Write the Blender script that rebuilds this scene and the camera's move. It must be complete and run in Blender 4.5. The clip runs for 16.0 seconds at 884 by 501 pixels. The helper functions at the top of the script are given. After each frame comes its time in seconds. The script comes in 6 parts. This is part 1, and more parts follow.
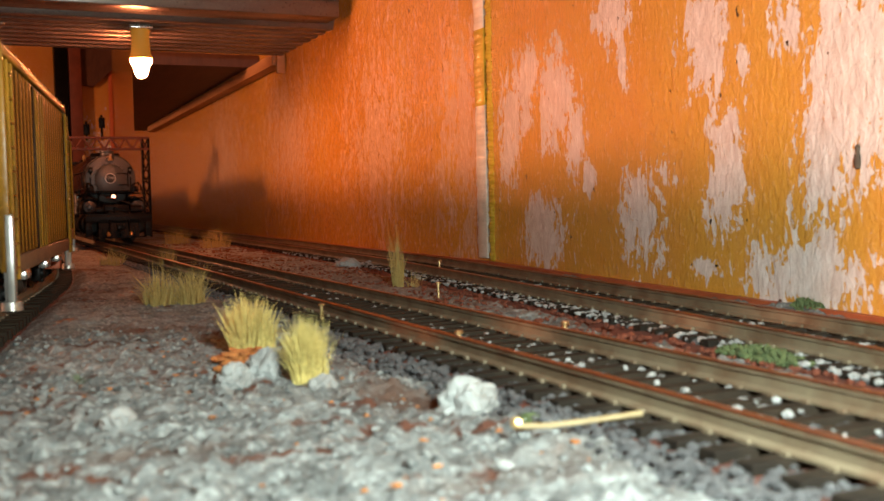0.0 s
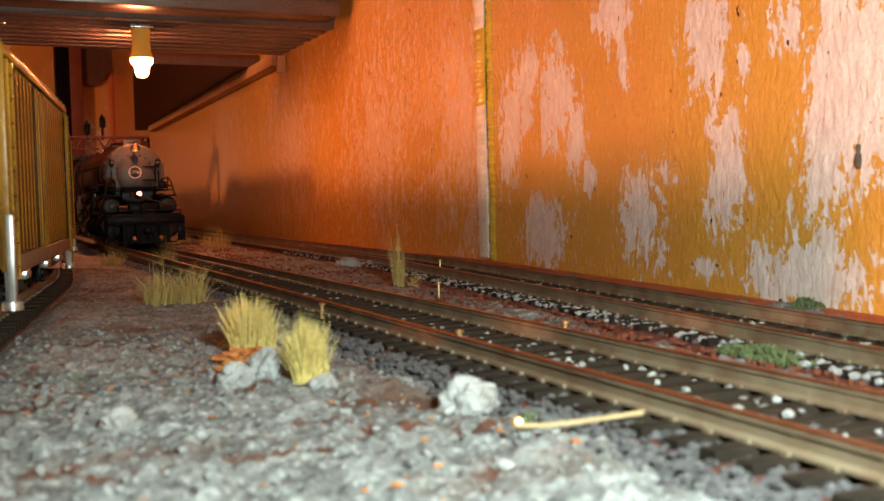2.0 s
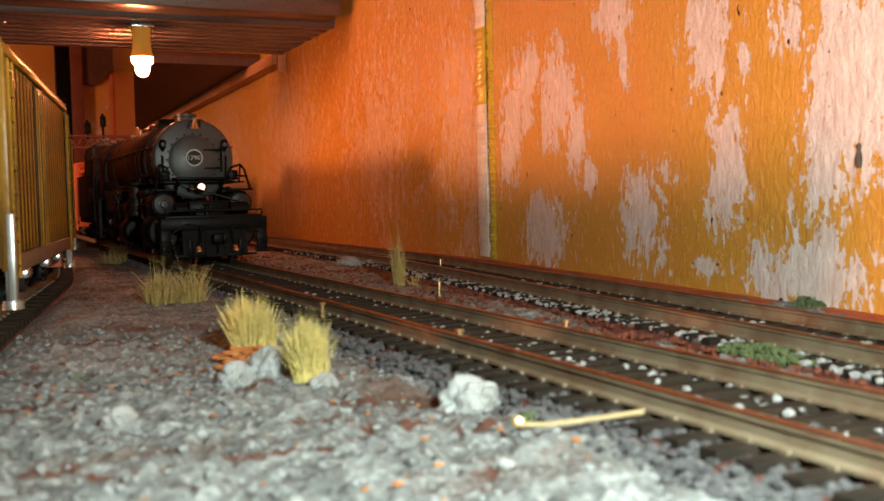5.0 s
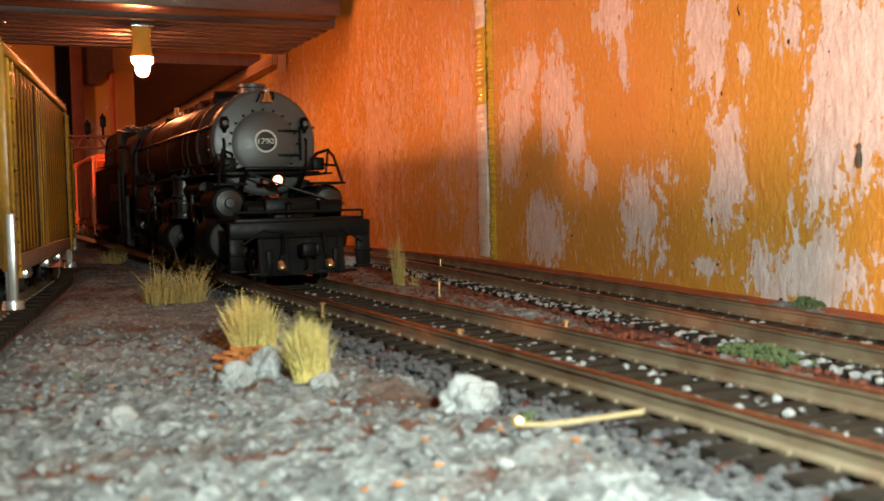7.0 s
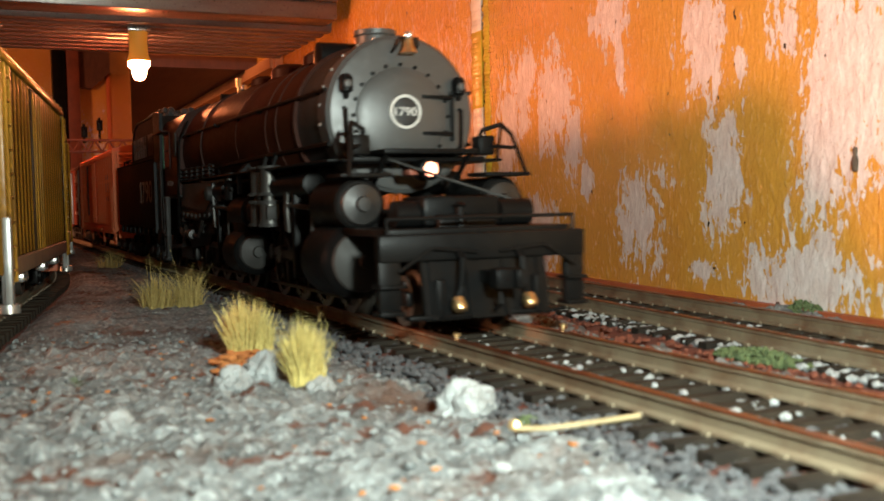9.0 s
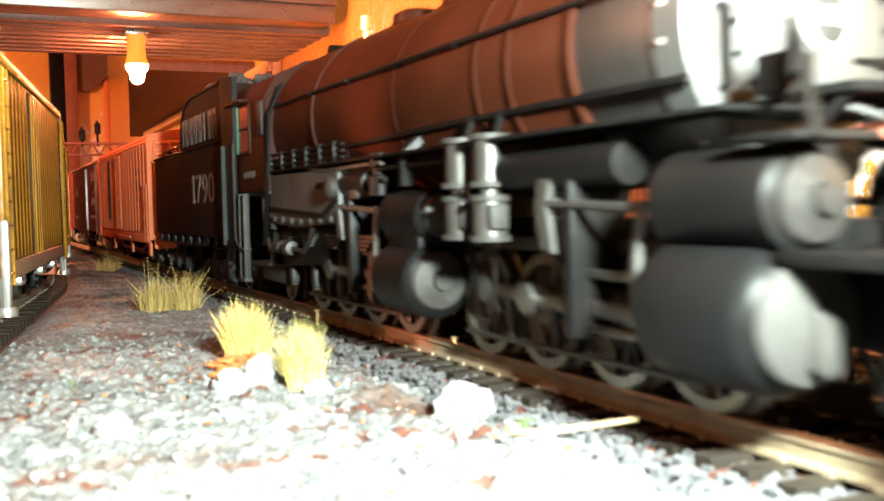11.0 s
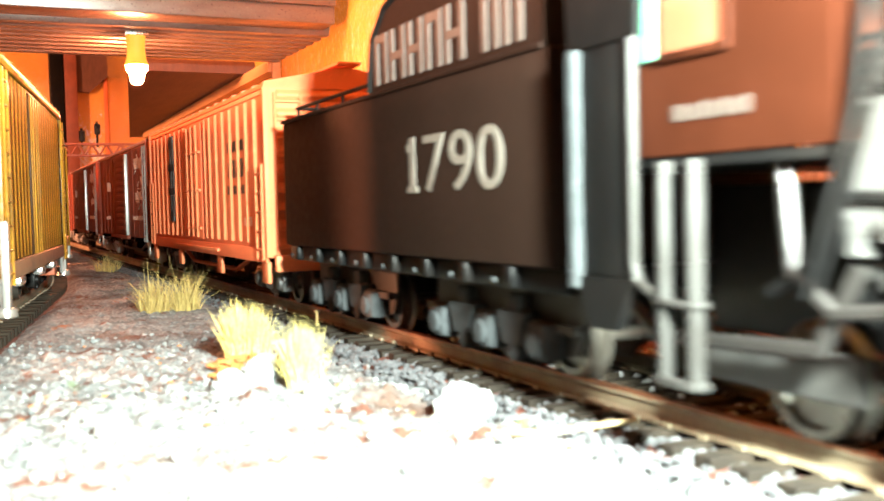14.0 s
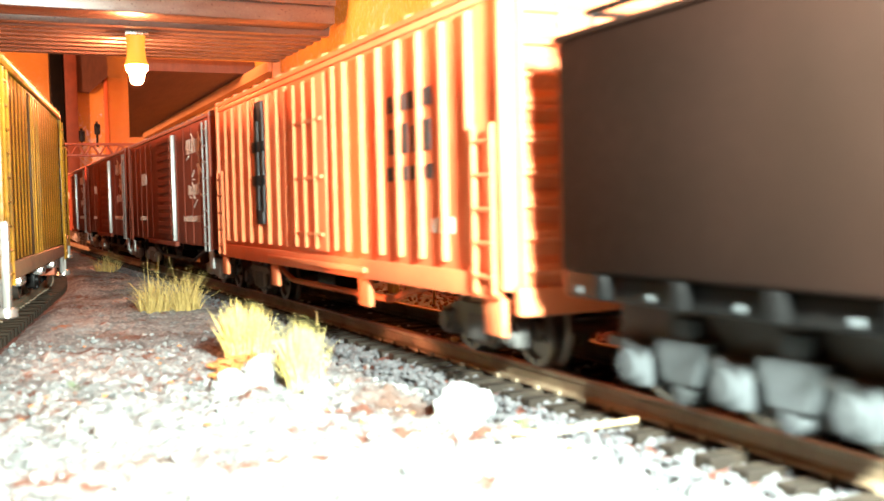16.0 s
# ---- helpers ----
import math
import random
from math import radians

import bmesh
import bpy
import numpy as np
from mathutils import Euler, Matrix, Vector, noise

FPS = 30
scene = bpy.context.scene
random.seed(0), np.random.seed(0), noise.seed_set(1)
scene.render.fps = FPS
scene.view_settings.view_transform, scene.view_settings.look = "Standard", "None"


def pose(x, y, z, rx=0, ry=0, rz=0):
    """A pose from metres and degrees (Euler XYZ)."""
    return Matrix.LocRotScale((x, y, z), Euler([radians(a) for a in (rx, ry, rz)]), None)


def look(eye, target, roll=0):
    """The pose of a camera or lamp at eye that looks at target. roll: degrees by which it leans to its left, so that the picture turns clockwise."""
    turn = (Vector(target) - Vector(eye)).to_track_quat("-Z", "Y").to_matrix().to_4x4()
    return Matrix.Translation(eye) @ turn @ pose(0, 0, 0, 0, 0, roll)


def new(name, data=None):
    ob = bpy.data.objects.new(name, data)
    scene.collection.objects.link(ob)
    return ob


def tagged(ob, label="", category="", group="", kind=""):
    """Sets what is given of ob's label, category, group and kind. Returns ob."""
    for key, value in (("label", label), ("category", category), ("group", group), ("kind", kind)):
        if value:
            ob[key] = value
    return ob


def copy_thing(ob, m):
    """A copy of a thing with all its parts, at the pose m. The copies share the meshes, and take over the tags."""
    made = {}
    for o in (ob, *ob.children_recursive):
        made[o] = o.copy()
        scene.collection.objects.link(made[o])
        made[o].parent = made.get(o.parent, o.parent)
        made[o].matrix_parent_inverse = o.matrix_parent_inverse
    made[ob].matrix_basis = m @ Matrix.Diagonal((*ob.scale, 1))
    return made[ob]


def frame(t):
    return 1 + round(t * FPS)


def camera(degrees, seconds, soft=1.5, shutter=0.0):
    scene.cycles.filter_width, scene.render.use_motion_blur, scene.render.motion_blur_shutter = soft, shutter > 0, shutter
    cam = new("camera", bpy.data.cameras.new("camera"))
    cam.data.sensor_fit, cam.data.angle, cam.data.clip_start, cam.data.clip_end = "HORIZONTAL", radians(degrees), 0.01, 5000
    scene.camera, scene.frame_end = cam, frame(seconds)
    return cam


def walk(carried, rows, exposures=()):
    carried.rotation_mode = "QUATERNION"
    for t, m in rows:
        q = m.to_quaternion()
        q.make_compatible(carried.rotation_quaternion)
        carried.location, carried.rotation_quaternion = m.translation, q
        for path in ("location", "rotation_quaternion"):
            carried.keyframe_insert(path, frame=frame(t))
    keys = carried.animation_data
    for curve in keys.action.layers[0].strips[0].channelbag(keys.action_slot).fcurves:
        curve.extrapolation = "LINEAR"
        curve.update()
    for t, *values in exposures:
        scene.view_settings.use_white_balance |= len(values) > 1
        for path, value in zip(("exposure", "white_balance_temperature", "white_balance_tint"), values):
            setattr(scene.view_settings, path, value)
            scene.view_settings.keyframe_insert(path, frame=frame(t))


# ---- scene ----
# A tabletop railway in about 1:87 scale, built at its true size. Rail tops lie at z = 0.
SPEED = 0.05138          # metres per second of the train, towards -y
TRACK_X = 0.0732         # centre line of the train's track
LAMP_Y = 0.6255          # the locomotive's headlamp at the start

cam = camera(47.08, 16.0, soft=1.5, shutter=0.95)
cam.data.dof.use_dof, cam.data.dof.focus_distance, cam.data.dof.aperture_fstop = True, 0.36, 60.0
EYE = (0.0, 0.0, 0.0206)


def aim(dx, dy):
    yaw, pitch = radians(24.51 + dx), radians(-2.917 + dy)
    target = (math.sin(yaw) * math.cos(pitch), math.cos(yaw) * math.cos(pitch), EYE[2] + math.sin(pitch))
    return look(EYE, target, -1.294)


walk(cam, [(0.0, aim(0, 0)), (1.0, aim(-0.01, -0.01)), (2.5, aim(-0.04, -0.03)), (4.0, aim(-0.06, -0.06)), (6.5, aim(-0.06, -0.08)), (7.0, aim(-0.06, -0.07)),
           (7.5, aim(0, -0.02)), (8.0, aim(0.06, 0.05)), (8.5, aim(0.09, 0.09)), (9.0, aim(0.12, 0.14)), (9.5, aim(0.15, 0.19)),
           (11.3, aim(0.25, 0.34)), (12.0, aim(0.255, 0.36)), (16.0, aim(0.255, 0.36))],
     exposures=[(0.0, -0.12), (8.0, -0.17), (8.6, -0.1), (9.2, 0.05), (10.2, 0.9), (11.3, 2.0), (12.0, 2.25), (13.5, 2.35), (15.0, 2.3), (16.0, 2.2)])

# ---- light ----
world = bpy.data.worlds.new("room_dusk")
scene.world = world
world.use_nodes = True
world.node_tree.nodes["Background"].inputs[0].default_value = (1.0, 0.45, 0.22, 1)
world.node_tree.nodes["Background"].inputs[1].default_value = 0.035


def area_lamp(name, eye, target, size, watts, colour):
    data = bpy.data.lights.new(name, "AREA")
    data.shape, data.size, data.energy, data.color = "DISK", size, watts, colour
    ob = new(name, data)
    ob.matrix_world = look(eye, target)
    return ob


# the room's warm lamp, far off beyond the layout, and the white lamp of the device that films
area_lamp("room_lamp", (-0.900, 0.430, 0.200), (0.15, 0.52, 0.05), 0.15, 11.5, (1.0, 0.385, 0.195))
area_lamp("device_lamp", (0.036, 0.004, 0.047), (0.15, 0.26, 0.04), 0.010, 0.53, (0.87, 1.0, 0.92))


# ---- materials ----
def rgb(c):
    return (c[0], c[1], c[2], 1.0)


class Mat:
    """A node material: noise-mixed colour, bump and roughness."""

    def __init__(self, name, rough=0.6, metal=0.0):
        self.m = bpy.data.materials.new(name)
        self.m.use_nodes = True
        self.n, self.l = self.m.node_tree.nodes, self.m.node_tree.links
        self.b = self.n["Principled BSDF"]
        self.b.inputs["Roughness"].default_value, self.b.inputs["Metallic"].default_value = rough, metal
        self.co = self.n.new("ShaderNodeTexCoord").outputs["Object"]

    def noise(self, scale, detail=4.0, stretch=(1, 1, 1), rough=0.55, warp=0.0):
        mp = self.n.new("ShaderNodeMapping")
        mp.inputs["Scale"].default_value = stretch
        self.l.new(self.co, mp.inputs[0])
        t = self.n.new("ShaderNodeTexNoise")
        t.inputs["Scale"].default_value, t.inputs["Detail"].default_value = scale, detail
        t.inputs["Roughness"].default_value, t.inputs["Distortion"].default_value = rough, warp
        self.l.new(mp.outputs[0], t.inputs["Vector"])
        return t.outputs["Fac"]

    def ramp(self, fac, lo, hi):
        r = self.n.new("ShaderNodeMapRange")
        r.inputs[1].default_value, r.inputs[2].default_value = lo, hi
        self.l.new(fac, r.inputs[0])
        return r.outputs[0]

    def mix(self, fac, a, b):
        x = self.n.new("ShaderNodeMix")
        x.data_type = "RGBA"
        if isinstance(fac, float):
            x.inputs[0].default_value = fac
        else:
            self.l.new(fac, x.inputs[0])
        for i, c in ((6, a), (7, b)):
            if isinstance(c, tuple):
                x.inputs[i].default_value = rgb(c)
            else:
                self.l.new(c, x.inputs[i])
        return x.outputs[2]

    def math(self, op, a, b=0.0):
        x = self.n.new("ShaderNodeMath")
        x.operation = op
        for i, v in ((0, a), (1, b)):
            if isinstance(v, (int, float)):
                x.inputs[i].default_value = v
            else:
                self.l.new(v, x.inputs[i])
        return x.outputs[0]

    def colour(self, c):
        if isinstance(c, tuple):
            self.b.inputs["Base Color"].default_value = rgb(c)
        else:
            self.l.new(c, self.b.inputs["Base Color"])
        return self

    def roughness(self, fac, lo, hi):
        r = self.n.new("ShaderNodeMapRange")
        r.inputs[3].default_value, r.inputs[4].default_value = lo, hi
        self.l.new(fac, r.inputs[0])
        self.l.new(r.outputs[0], self.b.inputs["Roughness"])
        return self

    def bump(self, fac, strength=0.5, distance=0.0003):
        x = self.n.new("ShaderNodeBump")
        x.inputs["Strength"].default_value, x.inputs["Distance"].default_value = strength, distance
        self.l.new(fac, x.inputs["Height"])
        if self.b.inputs["Normal"].is_linked:
            self.l.new(self.b.inputs["Normal"].links[0].from_socket, x.inputs["Normal"])
        self.l.new(x.outputs[0], self.b.inputs["Normal"])
        return self


def worn(name, base, dirt, rough=0.5, metal=0.0, fine=900.0, coarse=90.0, amount=(0.45, 0.75), relief=0.25, stretch=(1, 1, 1), gloss=0.5):
    """Paint with dirt at two scales and a fine relief."""
    m = Mat(name, rough, metal)
    m.b.inputs["Specular IOR Level"].default_value = gloss
    big, small = m.noise(coarse, 5, stretch), m.noise(fine, 3)
    c = m.mix(m.ramp(big, *amount), base, dirt)
    speck = tuple(min(1.0, v * 1.25) for v in base)
    m.colour(m.mix(m.ramp(small, 0.58, 0.8), c, speck))
    m.roughness(small, max(0.05, rough - 0.12), min(1.0, rough + 0.15))
    m.bump(small, relief, 0.0002)
    return m.m


def glowing(name, colour, strength):
    m = Mat(name)
    m.b.inputs["Base Color"].default_value = rgb(colour)
    m.b.inputs["Emission Color"].default_value, m.b.inputs["Emission Strength"].default_value = rgb(colour), strength
    return m.m


def gravel_material():
    m = Mat("ground_grit", 0.9)
    big, mid, fine = m.noise(28, 5, warp=0.6), m.noise(200, 5), m.noise(1100, 4)
    c = m.mix(m.ramp(mid, 0.32, 0.66), (0.062, 0.066, 0.066), (0.195, 0.210, 0.209))
    c = m.mix(m.ramp(fine, 0.50, 0.70), c, (0.31, 0.332, 0.326))
    c = m.mix(m.ramp(big, 0.55, 0.66), c, (0.085, 0.050, 0.036))
    debris = m.noise(110, 4, (0.8, 1.4, 1), 0.6, 0.8)
    c = m.mix(m.ramp(debris, 0.59, 0.64), c, (0.085, 0.030, 0.016))
    c = m.mix(m.ramp(m.noise(95, 3, (1, 1.3, 1)), 0.69, 0.73), c, (0.30, 0.105, 0.035))
    c = m.mix(m.ramp(m.noise(75, 2, (1.3, 1, 1)), 0.71, 0.75), c, (0.09, 0.13, 0.06))
    m.colour(c).bump(fine, 0.7, 0.0006)
    m.bump(mid, 0.6, 0.0015)
    return m.m


def stone_material(name, a, b):
    m = Mat(name, 0.85)
    rnd = m.n.new("ShaderNodeNewGeometry").outputs["Random Per Island"]
    fine = m.noise(1400, 4)
    c = m.mix(rnd, a, b)
    m.colour(m.mix(m.ramp(fine, 0.4, 0.75), c, tuple(min(1, v * 1.3) for v in b))).bump(fine, 0.6, 0.0003)
    return m.m


def peeled_wall_material(name, blobs, spread, cover=1.0):
    """Orange paint that has come off in upright flakes, over pale primer. blobs: bare patches as (y, z, half width, half height) on the panel."""
    m = Mat(name, 0.38)
    sep = m.n.new("ShaderNodeSeparateXYZ")
    m.l.new(m.co, sep.inputs[0])
    edge = m.noise(95, 8, (1, 1.25, 0.7), 0.66, 1.1)
    flake = m.noise(620, 3, (1, 1.1, 0.7), 0.5, 0.8)
    streak = m.noise(300, 6, (1, 1.3, 0.45), 0.66, 0.6)
    patch = None
    for y, z, w, h in blobs:
        dy = m.math("DIVIDE", m.math("SUBTRACT", sep.outputs[1], y), w)
        dz = m.math("DIVIDE", m.math("SUBTRACT", sep.outputs[2], z), h)
        d = m.math("SUBTRACT", 1.0, m.math("SQRT", m.math("ADD", m.math("MULTIPLY", dy, dy), m.math("MULTIPLY", dz, dz))))
        d = m.math("MAXIMUM", d, -0.9)
        patch = d if patch is None else m.math("MAXIMUM", patch, d)
    wob = m.math("MULTIPLY", m.math("SUBTRACT", edge, 0.5), 4.6)
    wob = m.math("ADD", wob, m.math("MULTIPLY", m.math("SUBTRACT", streak, 0.5), 2.2))
    wob = m.math("ADD", wob, m.math("MULTIPLY", m.math("SUBTRACT", flake, 0.5), 2.4))
    field = m.math("ADD", m.math("MULTIPLY", patch, 1.5), wob) if patch is not None else wob
    field = m.math("SUBTRACT", field, spread)
    bare = m.math("MULTIPLY", m.ramp(field, -0.03, 0.05), cover)
    thin = m.math("MULTIPLY", m.ramp(field, -0.9, 0.2), m.ramp(streak, 0.35, 0.7))
    tone = m.noise(38, 4, (1, 1, 0.5))
    paint = m.mix(m.ramp(tone, 0.3, 0.72), (0.59, 0.265, 0.040), (0.60, 0.315, 0.045))
    paint = m.mix(m.math("MULTIPLY", thin, 0.30), paint, (0.72, 0.42, 0.22))
    primer = m.mix(m.ramp(m.noise(420, 4, (1, 1, 0.5)), 0.35, 0.7), (0.62, 0.52, 0.47), (0.76, 0.70, 0.66))
    c = m.mix(bare, paint, primer)
    c = m.mix(m.ramp(m.noise(330, 2), 0.735, 0.75), c, (0.06, 0.035, 0.02))
    grain = m.noise(620, 5, (1, 1.1, 0.55), 0.65, 0.5)
    m.colour(c).roughness(grain, 0.12, 0.38)
    m.bump(grain, 0.8, 0.0007)
    m.b.inputs["Coat Weight"].default_value, m.b.inputs["Coat Roughness"].default_value = 0.9, 0.05
    m.l.new(m.b.inputs["Normal"].links[0].from_socket, m.b.inputs["Coat Normal"])
    m.bump(m.math("MULTIPLY", bare, -1.0), 0.5, 0.0003)
    return m.m


M = dict(
    grit=gravel_material(),
    ballast=stone_material("ballast_dark", (0.022, 0.022, 0.024), (0.070, 0.071, 0.074)),
    pale=stone_material("ballast_pale", (0.10, 0.105, 0.105), (0.29, 0.30, 0.295)),
    leaf=stone_material("dead_leaf", (0.22, 0.075, 0.025), (0.42, 0.16, 0.04)),
    rail=worn("rail_rusty_brass", (0.165, 0.130, 0.082), (0.10, 0.055, 0.028), 0.6, 0.0, 700, 160, (0.4, 0.7), 0.2),
    head=worn("rail_head", (0.26, 0.10, 0.048), (0.16, 0.05, 0.022), 0.34, 0.85, 700, 160, (0.4, 0.7), 0.1),
    tie=worn("tie_weathered", (0.016, 0.013, 0.010), (0.040, 0.029, 0.019), 0.9, 0, 900, 120, (0.4, 0.7), 0.5, gloss=0.1),
    bed=worn("rust_earth", (0.105, 0.024, 0.010), (0.040, 0.012, 0.007), 0.95, 0, 1100, 110, (0.4, 0.7), 0.8),
    plinth=worn("red_board", (0.36, 0.085, 0.03), (0.22, 0.05, 0.02), 0.5, 0, 700, 90, (0.4, 0.7), 0.3),
    white=worn("seam_filler_white", (0.70, 0.68, 0.60), (0.52, 0.47, 0.36), 0.3, 0, 500, 110, (0.4, 0.7), 0.5),
    yellowtape=worn("seam_yellow", (0.55, 0.42, 0.04), (0.40, 0.27, 0.03), 0.22, 0, 300, 120, (0.4, 0.7), 0.6),
    steel=worn("corrugated_steel", (0.17, 0.15, 0.135), (0.10, 0.08, 0.07), 0.30, 0.6, 900, 30, (0.35, 0.7), 0.08, (1, 4, 4)),
    dark_wood=worn("dark_board", (0.10, 0.042, 0.026), (0.065, 0.027, 0.017), 0.6, 0, 600, 60, (0.4, 0.7), 0.3, (4, 0.5, 1)),
    wood=worn("batten_wood", (0.42, 0.22, 0.09), (0.28, 0.13, 0.05), 0.55, 0, 600, 60, (0.4, 0.7), 0.3, (1, 0.2, 1)),
    black=worn("black_loco_paint", (0.0040, 0.0040, 0.0040), (0.009, 0.0075, 0.0065), 0.38, 0, 700, 60, (0.45, 0.75), 0.08, gloss=0.07),
    jacket=worn("boiler_jacket", (0.023, 0.0060, 0.0027), (0.035, 0.0092, 0.0042), 0.40, 0, 700, 50, (0.45, 0.75), 0.05, gloss=0.06),
    graphite=worn("graphite_grey", (0.052, 0.052, 0.050), (0.036, 0.034, 0.031), 0.40, 0.1, 800, 60, (0.45, 0.75), 0.08),
    greyparts=worn("weathered_grey", (0.058, 0.057, 0.054), (0.034, 0.031, 0.027), 0.5, 0.1, 700, 90, (0.4, 0.7), 0.15),
    bright=worn("bright_metal", (0.62, 0.61, 0.58), (0.42, 0.40, 0.36), 0.25, 0.9, 700, 90, (0.45, 0.75), 0.05),
    brass=worn("brass", (0.60, 0.42, 0.20), (0.40, 0.26, 0.11), 0.28, 0.9, 700, 90, (0.45, 0.75), 0.05),
    tyre=worn("wheel_tyre", (0.17, 0.155, 0.13), (0.07, 0.06, 0.05), 0.3, 0.8, 700, 90, (0.45, 0.75), 0.05),
    rod=worn("rod_steel", (0.085, 0.082, 0.076), (0.045, 0.042, 0.037), 0.38, 0.7, 700, 90, (0.45, 0.75), 0.05),
    reefer=worn("reefer_orange", (0.62, 0.140, 0.055), (0.52, 0.105, 0.042), 0.5, 0, 800, 60, (0.45, 0.75), 0.06, gloss=0.15),
    reefer_edge=worn("reefer_pale_orange", (0.58, 0.165, 0.068), (0.48, 0.125, 0.050), 0.5, 0, 800, 60, (0.45, 0.75), 0.06, gloss=0.15),
    boxcar=worn("boxcar_oxide", (0.19, 0.045, 0.025), (0.12, 0.032, 0.019), 0.65, 0, 800, 60, (0.45, 0.75), 0.08, gloss=0.12),
    boxcar_roof=worn("oxide_roof", (0.15, 0.05, 0.03), (0.22, 0.10, 0.06), 0.55, 0, 800, 60, (0.45, 0.75), 0.1),
    yellow=worn("yellow_car_paint", (0.30, 0.145, 0.013), (0.075, 0.034, 0.007), 0.32, 0, 600, 110, (0.40, 0.66), 0.5, (1, 1, 0.35), gloss=0.25),
    silver=worn("silver_paint", (0.42, 0.42, 0.40), (0.22, 0.20, 0.17), 0.35, 0.6, 600, 90, (0.45, 0.75), 0.1),
    letter=worn("letter_cream", (0.135, 0.12, 0.10), (0.10, 0.087, 0.07), 0.6, 0, 1200, 300, (0.5, 0.8), 0.05),
    letter_black=worn("letter_black", (0.012, 0.012, 0.012), (0.03, 0.025, 0.02), 0.6, 0, 900, 200, (0.5, 0.8), 0.05),
    letter_faint=worn("letter_faint", (0.62, 0.50, 0.42), (0.46, 0.33, 0.26), 0.6, 0, 900, 200, (0.5, 0.8), 0.05),
    green=worn("signal_green", (0.10, 0.35, 0.22), (0.07, 0.22, 0.14), 0.4, 0, 800, 90, (0.45, 0.75), 0.05),
    redpost=worn("red_brown_post", (0.20, 0.055, 0.030), (0.12, 0.034, 0.02), 0.6, 0, 500, 60, (0.4, 0.7), 0.2),
    coal=stone_material("coal", (0.010, 0.010, 0.011), (0.035, 0.034, 0.034)),
    grass=stone_material("dry_grass", (0.36, 0.27, 0.075), (0.58, 0.49, 0.17)),
    grass_dark=stone_material("dry_grass_dull", (0.27, 0.18, 0.05), (0.44, 0.33, 0.11)),
    moss=stone_material("moss_green", (0.035, 0.055, 0.02), (0.075, 0.10, 0.035)),
    straw=worn("straw", (0.30, 0.23, 0.11), (0.20, 0.14, 0.06), 0.5, 0, 900, 160, (0.4, 0.7), 0.2),
    knot=worn("bare_wood", (0.10, 0.065, 0.04), (0.05, 0.03, 0.02), 0.8, 0, 900, 300, (0.4, 0.7), 0.6),
    socket=worn("amber_socket", (0.42, 0.24, 0.06), (0.30, 0.15, 0.03), 0.35, 0, 500, 90, (0.4, 0.7), 0.1),
    # weak emission stands in for bulb light shining through the socket's plastic
    socket_glow=glowing("lit_amber_socket", (0.55, 0.26, 0.03), 0.28),
    bulb=glowing("bulb_glow", (1.0, 0.27, 0.10), 400.0),
    headlamp=glowing("headlamp_glow", (1.0, 0.36, 0.22), 5.5),
    # pale and warm so that the unseen room surfaces reflect fill light
    room=worn("room_bounce", (0.62, 0.48, 0.36), (0.54, 0.40, 0.29), 0.8, 0, 30, 4, (0.4, 0.7), 0.2),
)


